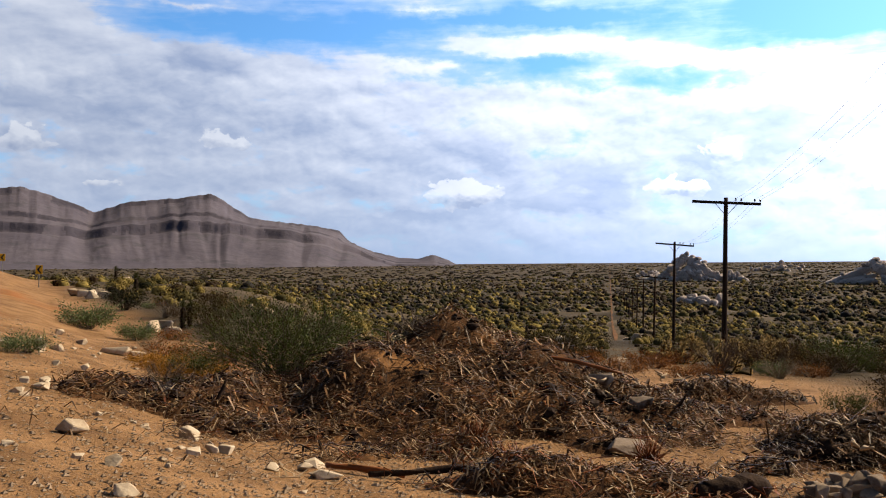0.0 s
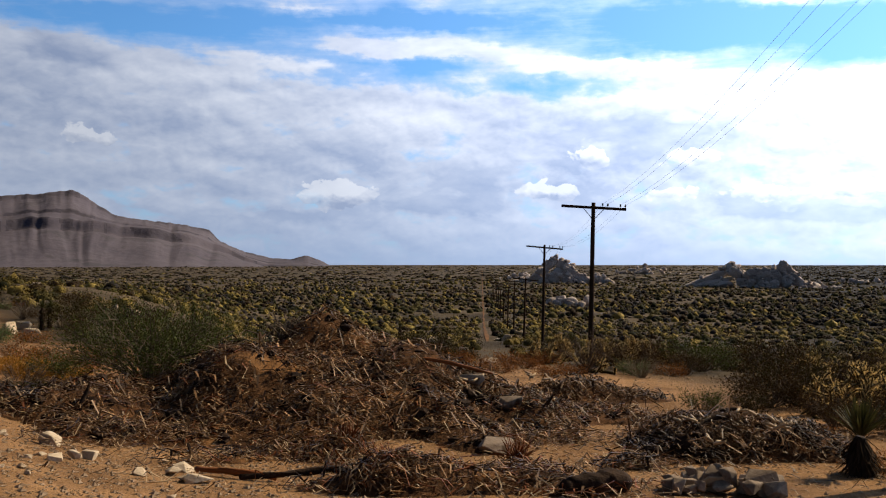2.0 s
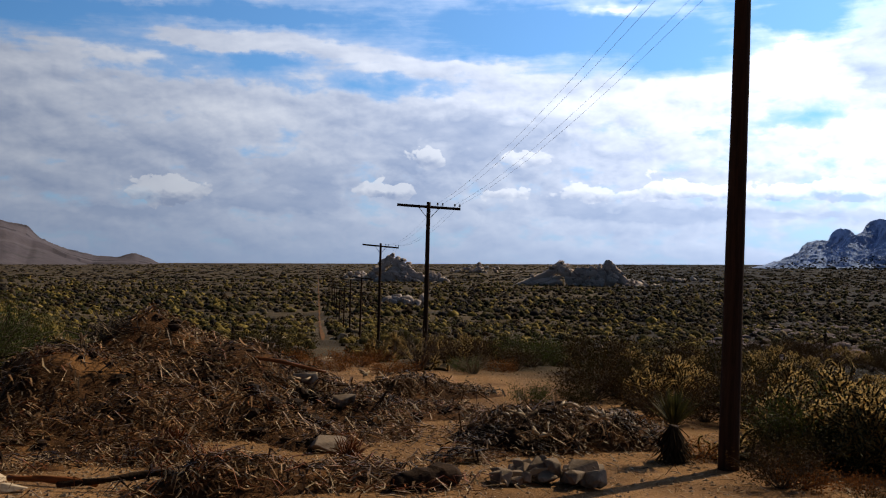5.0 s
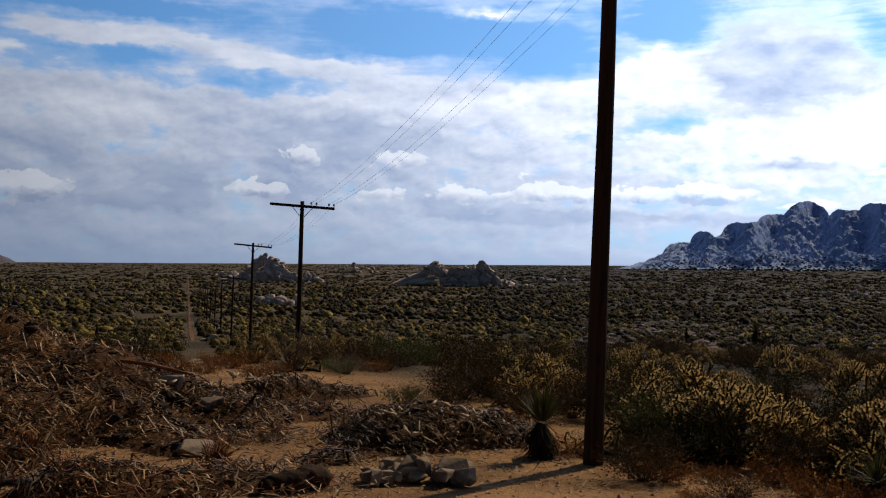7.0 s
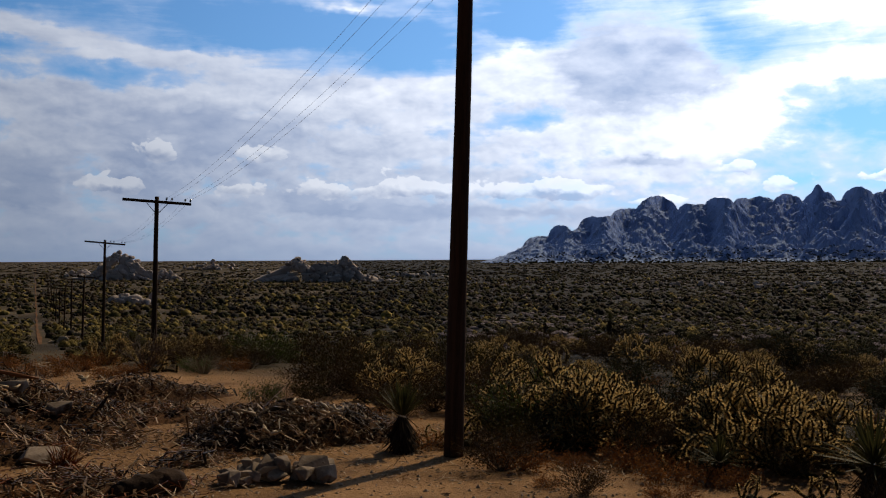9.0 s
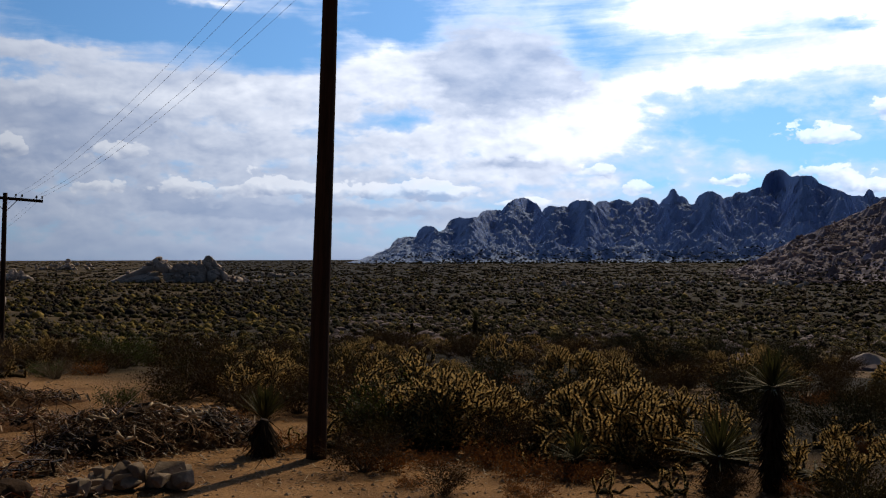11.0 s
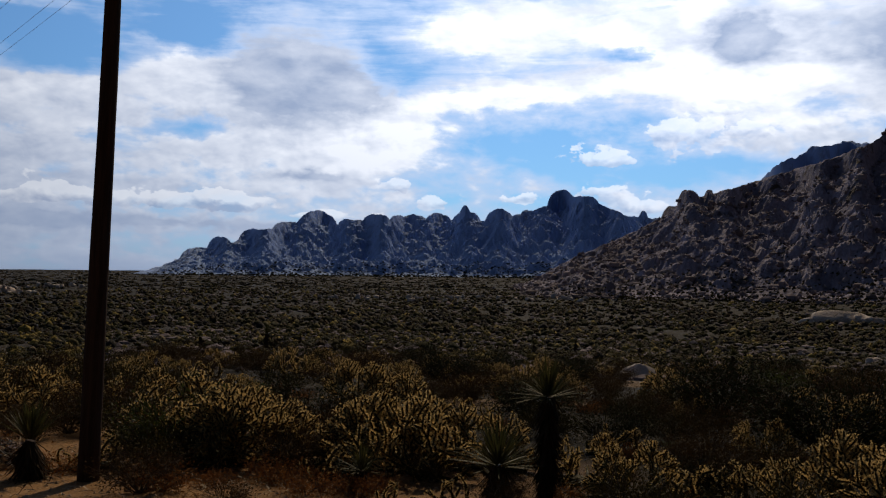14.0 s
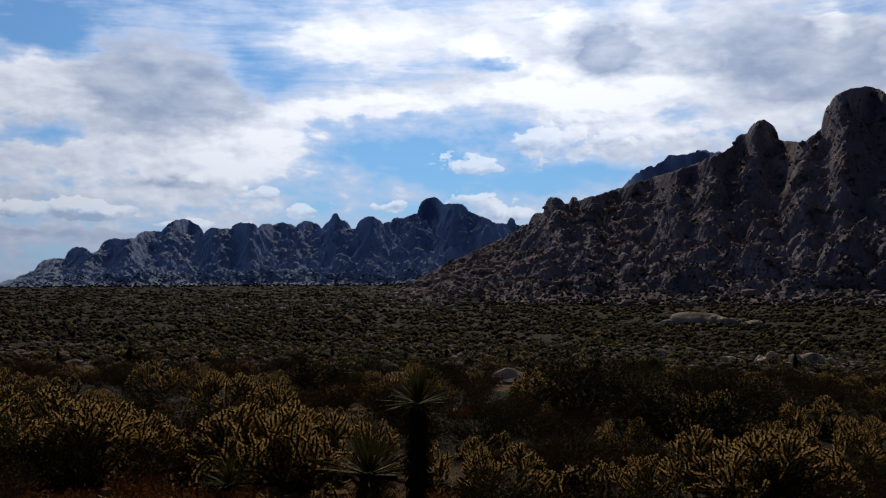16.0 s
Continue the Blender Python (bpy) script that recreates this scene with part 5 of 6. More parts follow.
# the knot of grey roots on top of the main heap
knot = tagged(empty("root_knot", -0.2, 17.0, float(ground_z(-0.2, 17.0)) + 1.22), "grey tangle of roots crowning the heap", "roots")
rng = np.random.default_rng(75)
g = Geo()
for _ in range(330):
    q, e = rng.uniform(0, 6.28), rng.uniform(-0.2, 1.3)
    dv = np.array([math.cos(q) * math.cos(e), math.sin(q) * math.cos(e), 0.75 * math.sin(e)])
    p = np.array([rng.normal(0, 0.25), rng.normal(0, 0.2), rng.uniform(-0.1, 0.1)])
    L = rng.uniform(0.2, 0.55)
    k = np.cross(dv, rng.normal(size=3)) * 0.25 * L
    g.add(*tube([p, p + dv * L * 0.5 + k, p + dv * L + (0, 0, -0.1)], [0.014, 0.011, 0.004], 4, False))
part("root_tangle", g, TWIG, knot)


# ---- stones ----
def chip(rng, size):
    """A broken rock: the hull of a few points in a block."""
    bm = bmesh.new()
    for _ in range(13):
        p = rng.uniform(-1, 1, 3)
        p *= 1 / max(0.8, np.linalg.norm(p) ** 0.7)
        bm.verts.new(Vector(p * np.asarray(size)))
    got = bmesh.ops.convex_hull(bm, input=bm.verts[:])
    bmesh.ops.delete(bm, geom=[q for q in got["geom_interior"] if isinstance(q, bmesh.types.BMVert)], context="VERTS")
    bmesh.ops.bevel(bm, geom=bm.edges[:], offset=min(size) * 0.06, segments=1, affect="EDGES")
    me = bpy.data.meshes.new("stone")
    bm.to_mesh(me)
    bm.free()
    return me


def stone(az, d, size, seed, label, mat=WHITE_ROCK, lift=0.0, turn=0.0, group="loose stones"):
    rng = np.random.default_rng(seed)
    x, y, z = on_ground(az, d)
    me = chip(rng, [1.12 * q for q in size])
    me.materials.append(mat)
    ob = new("stone", me)
    ob.matrix_world = pose(x, y, z + lift + size[2] * 0.55, rng.uniform(-8, 8), rng.uniform(-8, 8), turn)
    return tagged(ob, label, "stone", group)


stone(-20.9, 10.25, (0.16, 0.11, 0.10), 1, "pale angular limestone block on sand", turn=20)
stone(-18.0, 7.4, (0.11, 0.08, 0.06), 2, "pale angular stone on sand")
stone(-13.3, 10.7, (0.075, 0.07, 0.075), 3, "small white stone on sand")
stone(-16.2, 14.6, (0.34, 0.25, 0.20), 4, "large pale rock half sunk in sand", turn=-10)
stone(-15.2, 14.9, (0.24, 0.2, 0.14), 5, "large pale rock half sunk in sand")
stone(-18.7, 23.6, (0.38, 0.25, 0.14), 6, "long pale flat rock at the foot of the bank")
stone(-17.6, 23.9, (0.24, 0.2, 0.10), 7, "ochre rock at the foot of the bank")
stone(-16.6, 35.2, (0.42, 0.32, 0.28), 8, "large white boulder beside brush", turn=30)
stone(-16.1, 36.5, (0.36, 0.3, 0.2), 9, "large white boulder beside brush")
stone(-15.6, 33.9, (0.34, 0.24, 0.18), 10, "white boulder beside brush")
stone(-21.8, 20.5, (0.15, 0.1, 0.08), 11, "pale stone on the bank")
stone(-22.6, 13.6, (0.14, 0.1, 0.06), 12, "pale stone on the bank")
stone(-19.3, 15.2, (0.15, 0.1, 0.07), 13, "pale stone on sand")
stone(-20.5, 17.4, (0.13, 0.09, 0.07), 14, "pale stone on sand")
stone(-23.9, 13.0, (0.12, 0.1, 0.05), 15, "pale stone on the bank")
stone(-17.8, 17.6, (0.16, 0.1, 0.07), 16, "pale stone on sand")
stone(-6.4, 9.65, (0.16, 0.10, 0.07), 17, "pale squarish rock on sand", turn=15)
stone(-7.3, 9.7, (0.08, 0.06, 0.05), 18, "small grey stone on sand")
stone(11.0, 12.35, (0.27, 0.20, 0.15), 19, "pinkish angular boulder in the litter", RUBBLE, turn=25)
stone(11.9, 14.9, (0.26, 0.16, 0.14), 20, "grey rock in the heap's flank", RUBBLE, 0.28)
stone(9.4, 15.3, (0.22, 0.16, 0.12), 21, "grey rock in the heap's flank", RUBBLE, 0.55)
rng = np.random.default_rng(80)
for i in range(42):
    s = 0.05 + 0.085 * rng.random() ** 1.4
    a = rng.uniform(21.2, 27.4)
    stone(a, rng.uniform(10.15, 10.85), (s * rng.uniform(1.0, 1.6), s, s * rng.uniform(0.7, 1.1)), 30 + i, "broken angular rock in a rubble pile", RUBBLE, rng.uniform(0, 0.15) * (1 - abs(a - 25.0) / 5.0), rng.uniform(0, 180), "rubble pile")
stone(26.2, 10.5, (0.25, 0.18, 0.19), 90, "grey boulder in a rubble pile", RUBBLE, group="rubble pile")
stone(23.9, 10.45, (0.20, 0.12, 0.13), 91, "pale slab in a rubble pile", group="rubble pile")
stone(22.2, 10.7, (0.13, 0.10, 0.09), 92, "pale slab in a rubble pile", group="rubble pile")
for i, (a, d) in enumerate(((-20.2, 62), (-20.6, 60), (-19.7, 64), (-20.0, 59), (-21.0, 66), (-19.4, 60))):
    stone(a, d, (0.5, 0.38, 0.32), 100 + i, "white boulder on the brushy rise", lift=0.1)
for i in range(26):
    s = rng.uniform(0.25, 0.7)
    stone(rng.uniform(-19, 30), rng.uniform(40, 110), (s * 1.4, s, s * 0.8), 120 + i, "pale boulder among the brush", turn=rng.uniform(0, 180), group="boulders among the brush")

for i in range(150):
    s = 0.03 + 0.090 * rng.random() ** 2.2
    stone(rng.uniform(-27, -7), rng.uniform(8.5, 27), (s * rng.uniform(1.0, 1.7), s, s * rng.uniform(0.5, 0.9)), 160 + i, "small pale stone on sand", turn=rng.uniform(0, 180))

# gravel
PV = np.array([(1, 0, 0), (-1, 0, 0), (0, 1, 0), (0, -1, 0), (0, 0, 1), (0, 0, -1)], float)
PF = np.array([(0, 2, 4), (2, 1, 4), (1, 3, 4), (3, 0, 4), (2, 0, 5), (1, 2, 5), (3, 1, 5), (0, 3, 5)])
rng = np.random.default_rng(81)
gv_, gf_ = [], []
for k in range(40000):
    if k % 2:
        a, d = rng.uniform(-29, 5), 6.5 + 22 * rng.random() ** 1.5
    else:
        a, d = rng.uniform(0, 75), rng.uniform(7.5, 26)
    x, y = polar(a, d)
    s = 0.006 + 0.026 * rng.random() ** 4.5
    gv_.append(PV * (s * rng.uniform(0.8, 1.6), s, s * rng.uniform(0.4, 0.9)) * (1 + 0.2 * rng.normal(size=(len(PV), 1))) + (x, y, float(ground_z(x, y)) + 0.2 * s))
    gf_.append(PF + len(PV) * k)
tagged(new("gravel", raw_mesh("gravel", np.concatenate(gv_), np.concatenate(gf_), GRAVEL)), "loose pale gravel strewn over the sand", "gravel", kind="stuff")


# ---- plants ----
def leaf_cloud(rng, n, rx, rz, leaf, hollow=0.5, base=0.0, lumps=6):
    """Small leaves in an uneven dome."""
    d = rng.normal(size=(n, 3))
    d[:, 2] = np.abs(d[:, 2])
    d /= np.linalg.norm(d, axis=1)[:, None]
    lump = rng.normal(size=(lumps, 3))
    lump[:, 2] = np.abs(lump[:, 2])
    lump /= np.linalg.norm(lump, axis=1)[:, None]
    reach = 0.62 + 0.42 * (np.max(d @ lump.T, axis=1) ** 6)
    r = (hollow + (1 - hollow) * rng.random(n)) * reach
    c = d * r[:, None] * (rx, rx, rz) + (0, 0, base)
    # leaves turn their faces outwards
    out = d + rng.normal(0, 0.25, (n, 3))
    a = np.cross(out, rng.normal(size=(n, 3)))
    a /= np.linalg.norm(a, axis=1)[:, None]
    b = np.cross(a, out)
    b /= np.linalg.norm(b, axis=1)[:, None]
    s = leaf * rng.uniform(0.5, 1.3, (n, 1))
    v = np.stack([c + a * s, c - a * s * 0.5 + b * s * 0.6, c - a * s * 0.5 - b * s * 0.6], 1).reshape(-1, 3)
    return v, np.arange(3 * n).reshape(-1, 3)


def cushion(rng, level, leaves, rx, rz, leaf, core=0.86, hollow=0.80):
    """A low bush far off: a lumpy crown with leaf clumps breaking its outline."""
    v, f = ICO[level]
    v = v.copy()
    o = rng.uniform(0, 50, 3)
    for s, a in ((1.3, 0.45), (3.1, 0.3)):
        v *= (1 + a * np.array([noise.noise(Vector(p * s + o)) for p in v]))[:, None]
    f = f[(v[f][:, :, 2] > -0.35).any(1)]
    v[:, 2] = np.maximum(v[:, 2], -0.15)
    lv, lf = leaf_cloud(rng, leaves, rx * 1.22, rz * 1.25, leaf, hollow)
    return np.concatenate([v * (rx * core, rx * core, rz * core), lv]), np.concatenate([f, lf + len(v)])


def shrub(name, label, category, seed, rx, rz, stems, leaf_n, leaf, leaf_mat, stem_mat=TWIG, wispy=0.35, thick=0.012, group="desert shrubs", slim=0.36):
    """A shrub of forking stems with small leaves about their outer twigs."""
    rng = np.random.default_rng(seed)
    ob = tagged(new(name), label, category, group)
    g, ends = Geo(), []
    for _ in range(stems):
        q, e = rng.uniform(0, 6.28), rng.uniform(0.15, 1.0)
        tip = np.array([math.cos(q) * rx * math.cos(e) * 1.1, math.sin(q) * rx * math.cos(e) * 1.1, rz * (0.35 + 0.65 * math.sin(e))]) * rng.uniform(0.75, 1.08)
        mid = tip * (0.45, 0.45, 0.5) + rng.normal(0, 0.06 * rx, 3)
        root = np.array([rng.normal(0, 0.05 * rx), rng.normal(0, 0.05 * rx), -0.05])
        g.add(*tube([root, mid, tip], [thick, thick * 0.7, thick * 0.25], 4, False))
        for _ in range(4):
            s = mid + (tip - mid) * rng.uniform(0.1, 0.8)
            t = s + (tip - mid) * rng.uniform(0.25, 0.5) + rng.normal(0, 0.17 * rx, 3)
            t[2] = max(t[2], 0.05)
            g.add(*tube([s, (s + t) / 2 + rng.normal(0, 0.03 * rx, 3), t], [thick * 0.45, thick * 0.35, thick * 0.15], 3, False))
            ends += [(s, t)]
        ends += [(mid, tip)]
    part("branchwork", g, stem_mat, ob)
    if leaf_n:
        k = rng.integers(0, len(ends), leaf_n)
        s, t = np.array([e[0] for e in ends])[k], np.array([e[1] for e in ends])[k]
        c = s + (t - s) * rng.uniform(0.2, 1.08, (leaf_n, 1)) + rng.normal(0, wispy * 0.13 * rx, (leaf_n, 3))
        out = (c - (0, 0, 0.25 * rz)) / (rx, rx, rz)
        out = out / (np.linalg.norm(out, axis=1)[:, None] + 1e-6) + rng.normal(0, 0.5, (leaf_n, 3))
        a = np.cross(out, rng.normal(size=(leaf_n, 3)))
        a /= np.linalg.norm(a, axis=1)[:, None]
        b = np.cross(a, out)
        b /= np.linalg.norm(b, axis=1)[:, None]
        z = leaf * rng.uniform(0.6, 1.3, (leaf_n, 1))
        along_twig = t - s
        along_twig = along_twig / (np.linalg.norm(along_twig, axis=1)[:, None] + 1e-6)
        a = a * 0.6 + along_twig * 0.8
        v = np.stack([c + a * z, c + b * z * slim, c - a * z * 0.7, c - b * z * slim], 1).reshape(-1, 3)
        v[:, 2] = np.maximum(v[:, 2], 0.0)
        part("foliage", raw_mesh("foliage", v, np.arange(4 * leaf_n).reshape(-1, 4), leaf_mat), leaf_mat, ob)
    return ob


def cholla(seed, rx, rz, starts, levels, label, spines=30, wide=0.011):
    """A branching cholla: short spiny joints forking outwards into a crown."""
    rng = np.random.default_rng(seed)
    ob = tagged(new("cholla_cactus"), label, "cactus", "chollas in the brush")
    core, joints = Geo(), []

    def grow(p, d, r, level):
        L = rng.uniform(0.10, 0.17) * (1.4 if level == 0 else 1)
        e = p + d * L
        joints.append((p, e, r))
        if level >= levels:
            return
        for _ in range(rng.choice([1, 1, 2, 2, 3]) if level else 2):
            n = d + rng.normal(0, 0.50, 3) + (0, 0, 0.18 if level > 1 else 0.0)
            n += 0.3 * np.array([e[0] / rx, e[1] / rx, 0.1])
            n /= np.linalg.norm(n)
            t = e + n * 0.12
            if (t[0] / rx) ** 2 + (t[1] / rx) ** 2 + (max(t[2], 0) / rz) ** 2 < 1.05 and t[2] > 0.03:
                grow(e, n, max(0.016, r * 0.86), level + 1)

    for _ in range(starts):
        q = rng.uniform(0, 6.28)
        o = np.array([rng.normal(0, 0.42 * rx), rng.normal(0, 0.42 * rx), 0.0])
        d = np.array([math.cos(q) * 0.8 + o[0] / rx, math.sin(q) * 0.8 + o[1] / rx, rng.uniform(0.6, 1.1)])
        grow(o, d / np.linalg.norm(d), 0.032, 0)
        core.add(*tube([(0, 0, 0.02), o * 0.5 + (0, 0, 0.05), o + (0, 0, 0.03)], [0.045, 0.04, 0.034], 6))
    sv = []
    for p, e, r in joints:
        m = (p + e) / 2
        core.add(*tube([p, m, e, e + (e - p) * 0.12], [r * 0.85, r, r * 0.9, r * 0.3], 5, False))
        d = (e - p) / np.linalg.norm(e - p)
        a = np.cross(d, (0.3, 0.2, 0.93))
        a /= np.linalg.norm(a) + 1e-9
        b = np.cross(d, a)
        for k in range(spines):
            q = rng.uniform(0, 6.28)
            o = a * math.cos(q) + b * math.sin(q)
            s = p + (e - p) * rng.uniform(0.05, 1.1) + o * r * 0.8
            w = d * wide
            sv += [s - w, s + w, s + o * rng.uniform(0.02, 0.038) + d * rng.normal(0, 0.012)]
    part("branch_body", core, CHOLLA_SKIN, ob, smooth_faces=True)
    part("spine_coat", raw_mesh("spine_coat", np.array(sv), np.arange(len(sv)).reshape(-1, 3), SPINE), SPINE, ob, "straw-yellow barbed spines")
    return ob


def yucca(seed, trunk, blades, reach, label, low=-0.1, flare=0.0):
    """A trunk in a skirt of dead blades, and a head of stiff green ones."""
    rng = np.random.default_rng(seed)
    ob = tagged(new("yucca"), label, "yucca", "yuccas")
    n = 6
    part("trunk", Geo().add(*tube([(0.03 * math.sin(i), 0.02 * i / n, -0.1 + i * (trunk + 0.1) / n) for i in range(n + 1)], [0.08, 0.08, 0.075, 0.07, 0.07, 0.065, 0.06], 10)), BARK, ob, smooth_faces=True)
    live, dead = Geo(), Geo()

    def blade(g, p, d, L, w, droop):
        side = np.cross(d, (0, 0, 1.0))
        side /= np.linalg.norm(side) + 1e-9
        up = np.cross(side, d)
        v = []
        for s, k in ((0, 0.8), (0.35, 1.0), (0.7, 0.65)):
            c = p + d * L * s + np.array((0, 0, -droop * L * s * s))
            v += [c - side * w * k, c - up * w * 0.35 * k, c + side * w * k]
        v.append(p + d * L + np.array((0, 0, -droop * L)))
        g.add(v, [(0, 1, 4, 3), (1, 2, 5, 4), (3, 4, 7, 6), (4, 5, 8, 7), (6, 7, 9), (7, 8, 9)])

    for _ in range(blades):
        q, e = rng.uniform(0, 6.28), rng.uniform(low, 1.45)
        d = np.array([math.cos(q) * math.cos(e), math.sin(q) * math.cos(e), math.sin(e)])
        blade(live, np.array([0, 0, trunk]) + d * 0.05, d, reach * rng.uniform(0.7, 1.1), 0.0125, rng.uniform(0.0, 0.12))
    for _ in range(int(blades * (1.2 + trunk * 2.0))):
        q, h = rng.uniform(0, 6.28), rng.uniform(0.15, 1.0)
        e = rng.uniform(-1.45, -0.85) + flare
        d = np.array([math.cos(q) * math.cos(e), math.sin(q) * math.cos(e), math.sin(e)])
        L = min(reach * (0.55 + 0.3 * flare), (trunk * h + 0.03) / max(0.2, -math.sin(e)))
        blade(dead, np.array([0.06 * math.cos(q), 0.06 * math.sin(q), trunk * h]), d, L, 0.018, 0.0)
    part("leaf_head", live, BLADE, ob)
    part("dead_skirt", dead, DEAD_BLADE, ob, "brown hanging dead blades")
    return ob


MODELS = {
    "creosote": shrub("creosote_bush", "wide green creosote bush with grey inner twigs", "bush", 201, 1.55, 1.75, 120, 21000, 0.034, LEAF_GREEN, TWIG, 0.7, 0.014, slim=0.26),
    "green": shrub("creosote_bush", "green creosote bush among dry brush", "bush", 202, 1.0, 1.0, 40, 3600, 0.038, LEAF_GREEN, TWIG, 0.9),
    "olive": shrub("olive_bush", "rounded olive-brown desert bush", "bush", 203, 0.8, 0.75, 28, 3000, 0.036, LEAF_OLIVE, TWIG, 1.0),
    "brown": shrub("dry_bush", "dry twiggy brown desert bush", "bush", 204, 0.9, 0.95, 34, 3400, 0.034, LEAF_BROWN, TWIG, 0.9),
    "rust": shrub("buckwheat_bush", "low rust-brown buckwheat bush", "bush", 205, 0.46, 0.26, 34, 1500, 0.026, LEAF_RUST, TWIG, 1.1, 0.006),
    "sage": shrub("sage_bush", "low grey-green bush on the bank", "bush", 206, 0.5, 0.40, 44, 3000, 0.028, LEAF_SAGE, TWIG, 1.0, 0.006),
    "dark": shrub("juniper_bush", "dense dark green juniper-like bush", "bush", 207, 1.1, 1.15, 50, 6000, 0.036, LEAF_DARK, BARK, 1.2),
    "twiggy": shrub("twiggy_bush", "grey leafless twiggy bush on sand", "bush", 208, 0.72, 1.15, 44, 700, 0.022, LEAF_BROWN, TWIG, 0.6),
    "grass": shrub("grass_tuft", "tuft of dry straw grass", "grass", 209, 0.30, 0.34, 60, 200, 0.014, LEAF_PALE, LEAF_PALE, 0.3, 0.004),
    "gold_grass": shrub("grass_tuft", "low tuft of golden orange dry grass", "grass", 210, 0.42, 0.20, 90, 900, 0.022, LEAF_GOLD, LEAF_GOLD, 0.5, 0.004),
    "cholla_wide": cholla(211, 1.25, 1.05, 26, 7, "wide golden-spined cholla cactus, branching densely"),
    "cholla": cholla(212, 0.85, 0.95, 14, 6, "golden-spined cholla cactus in the brush"),
    "cholla_small": cholla(213, 0.5, 0.55, 7, 5, "small golden-spined cholla cactus"),
    "cholla_far": cholla(214, 0.85, 0.95, 11, 6, "golden-spined cholla cactus in the brush", 14, 0.020),
    "yucca": yucca(221, 0.46, 120, 0.50, "short yucca with a dark skirt of dead blades", 0.62, 0.22),
    "yucca_low": yucca(222, 0.38, 120, 0.62, "spiky low yucca with spread green blades"),
    "yucca_tall": yucca(223, 1.25, 110, 0.52, "tall-trunked yucca with a spiky head"),
}
used = set()


def plant(kind, az, d, size=1.0, turn=None, lift=0.0):
    x, y, z = on_ground(az, d)
    q = (az * 37 + d * 101) % 360 if turn is None else turn
    m = pose(x, y, z + lift, 0, 0, q) @ Matrix.Diagonal((size, size, size, 1))
    if kind not in used:
        used.add(kind)
        MODELS[kind].matrix_world = m
        return MODELS[kind]
    ob = copy_thing(MODELS[kind], m)
    ob.matrix_world = m
    return ob


def plants(*rows):
    for row in rows:
        plant(*row)


plants(("gold_grass", -16.6, 21.0, 1.2), ("gold_grass", -15.4, 20.2, 1.1), ("gold_grass", -14.7, 21.2, 1.2), ("gold_grass", -15.9, 22.2, 1.3), ("gold_grass", -14.0, 19.6, 1.0), ("gold_grass", -17.2, 22.4, 1.0), ("gold_grass", -13.6, 21.0, 1.1))
plants(("creosote", -9.2, 18.6, 1.0), ("green", -14.5, 20.5, 0.62), ("green", -6.2, 20.0, 0.9))
plants(("sage", -23.3, 18.4, 0.85), ("sage", -20.3, 34.0, 1.9), ("sage", -17.6, 31.5, 1.25), ("twiggy", -16.0, 17.0, 0.55), ("green", -15.6, 16.5, 0.32))
plants(("rust", -13.2, 22.5, 1.2), ("rust", -15.8, 24.5, 1.3), ("rust", -12.0, 24, 1.2), ("grass", -14.6, 24.5, 1.3), ("grass", -16.8, 26.0, 1.2))
plants(("twiggy", 16.2, 24.0, 1.0), ("rust", 9.8, 24.6, 0.9), ("rust", 11.3, 22.8, 0.8), ("rust", 12.6, 24.8, 1.0), ("rust", 14.2, 22.4, 0.9), ("rust", 15.4, 23.3, 0.8), ("rust", 13.6, 27.6, 1.2), ("rust", 10.3, 22.6, 0.6), ("rust", 8.7, 27.5, 1.1), ("rust", 11.6, 27.0, 1.1))
plants(("grass", 19.4, 23.8, 1.6), ("sage", 19.0, 24.6, 0.8), ("rust", 21.0, 25.5, 1.0), ("brown", 22.0, 26.5, 0.7), ("cholla", 18.8, 30.5, 0.95), ("cholla", 20.6, 31.5, 0.8), ("cholla_small", 16.9, 24.3, 1.0), ("cholla", 14.2, 28, 0.9))
plants(("brown", 26.6, 18.8, 0.85), ("olive", 28.2, 19.6, 1.05), ("olive", 25.6, 17.9, 0.5), ("green", 22.9, 17.4, 0.42), ("olive", 27.6, 21.5, 1.2))
plants(("cholla", 30.9, 18.4, 1.05), ("cholla", 31.9, 19.0, 0.9), ("brown", 30.0, 16.9, 0.6), ("rust", 28.9, 14.9, 0.8), ("brown", 29.6, 21.0, 1.1), ("olive", 32.6, 21.5, 1.1), ("brown", 34.6, 17.8, 0.9), ("olive", 36.4, 16.4, 1.0), ("brown", 31.4, 15.9, 0.5), ("olive", 35.0, 22.5, 1.2), ("cholla", 36.8, 19.5, 1.0), ("brown", 33.0, 16.8, 0.7))
plants(("yucca", 31.4, 12.7, 1.0), ("cholla_small", 35.6, 13.3, 0.9), ("cholla_small", 33.6, 13.2, 0.6), ("rust", 32.4, 13.0, 0.8))
plants(("brown", 37.4, 11.5, 0.55), ("rust", 38.4, 11.6, 0.9), ("olive", 38.3, 13.2, 0.8), ("green", 39.0, 14.2, 0.9))
plants(("cholla_wide", 42.8, 14.0, 1.0), ("cholla", 39.4, 15.2, 1.2), ("cholla", 45.4, 13.6, 0.75), ("rust", 44.8, 12.3, 0.9), ("rust", 41.6, 11.9, 0.6), ("brown", 42.4, 10.0, 0.35))
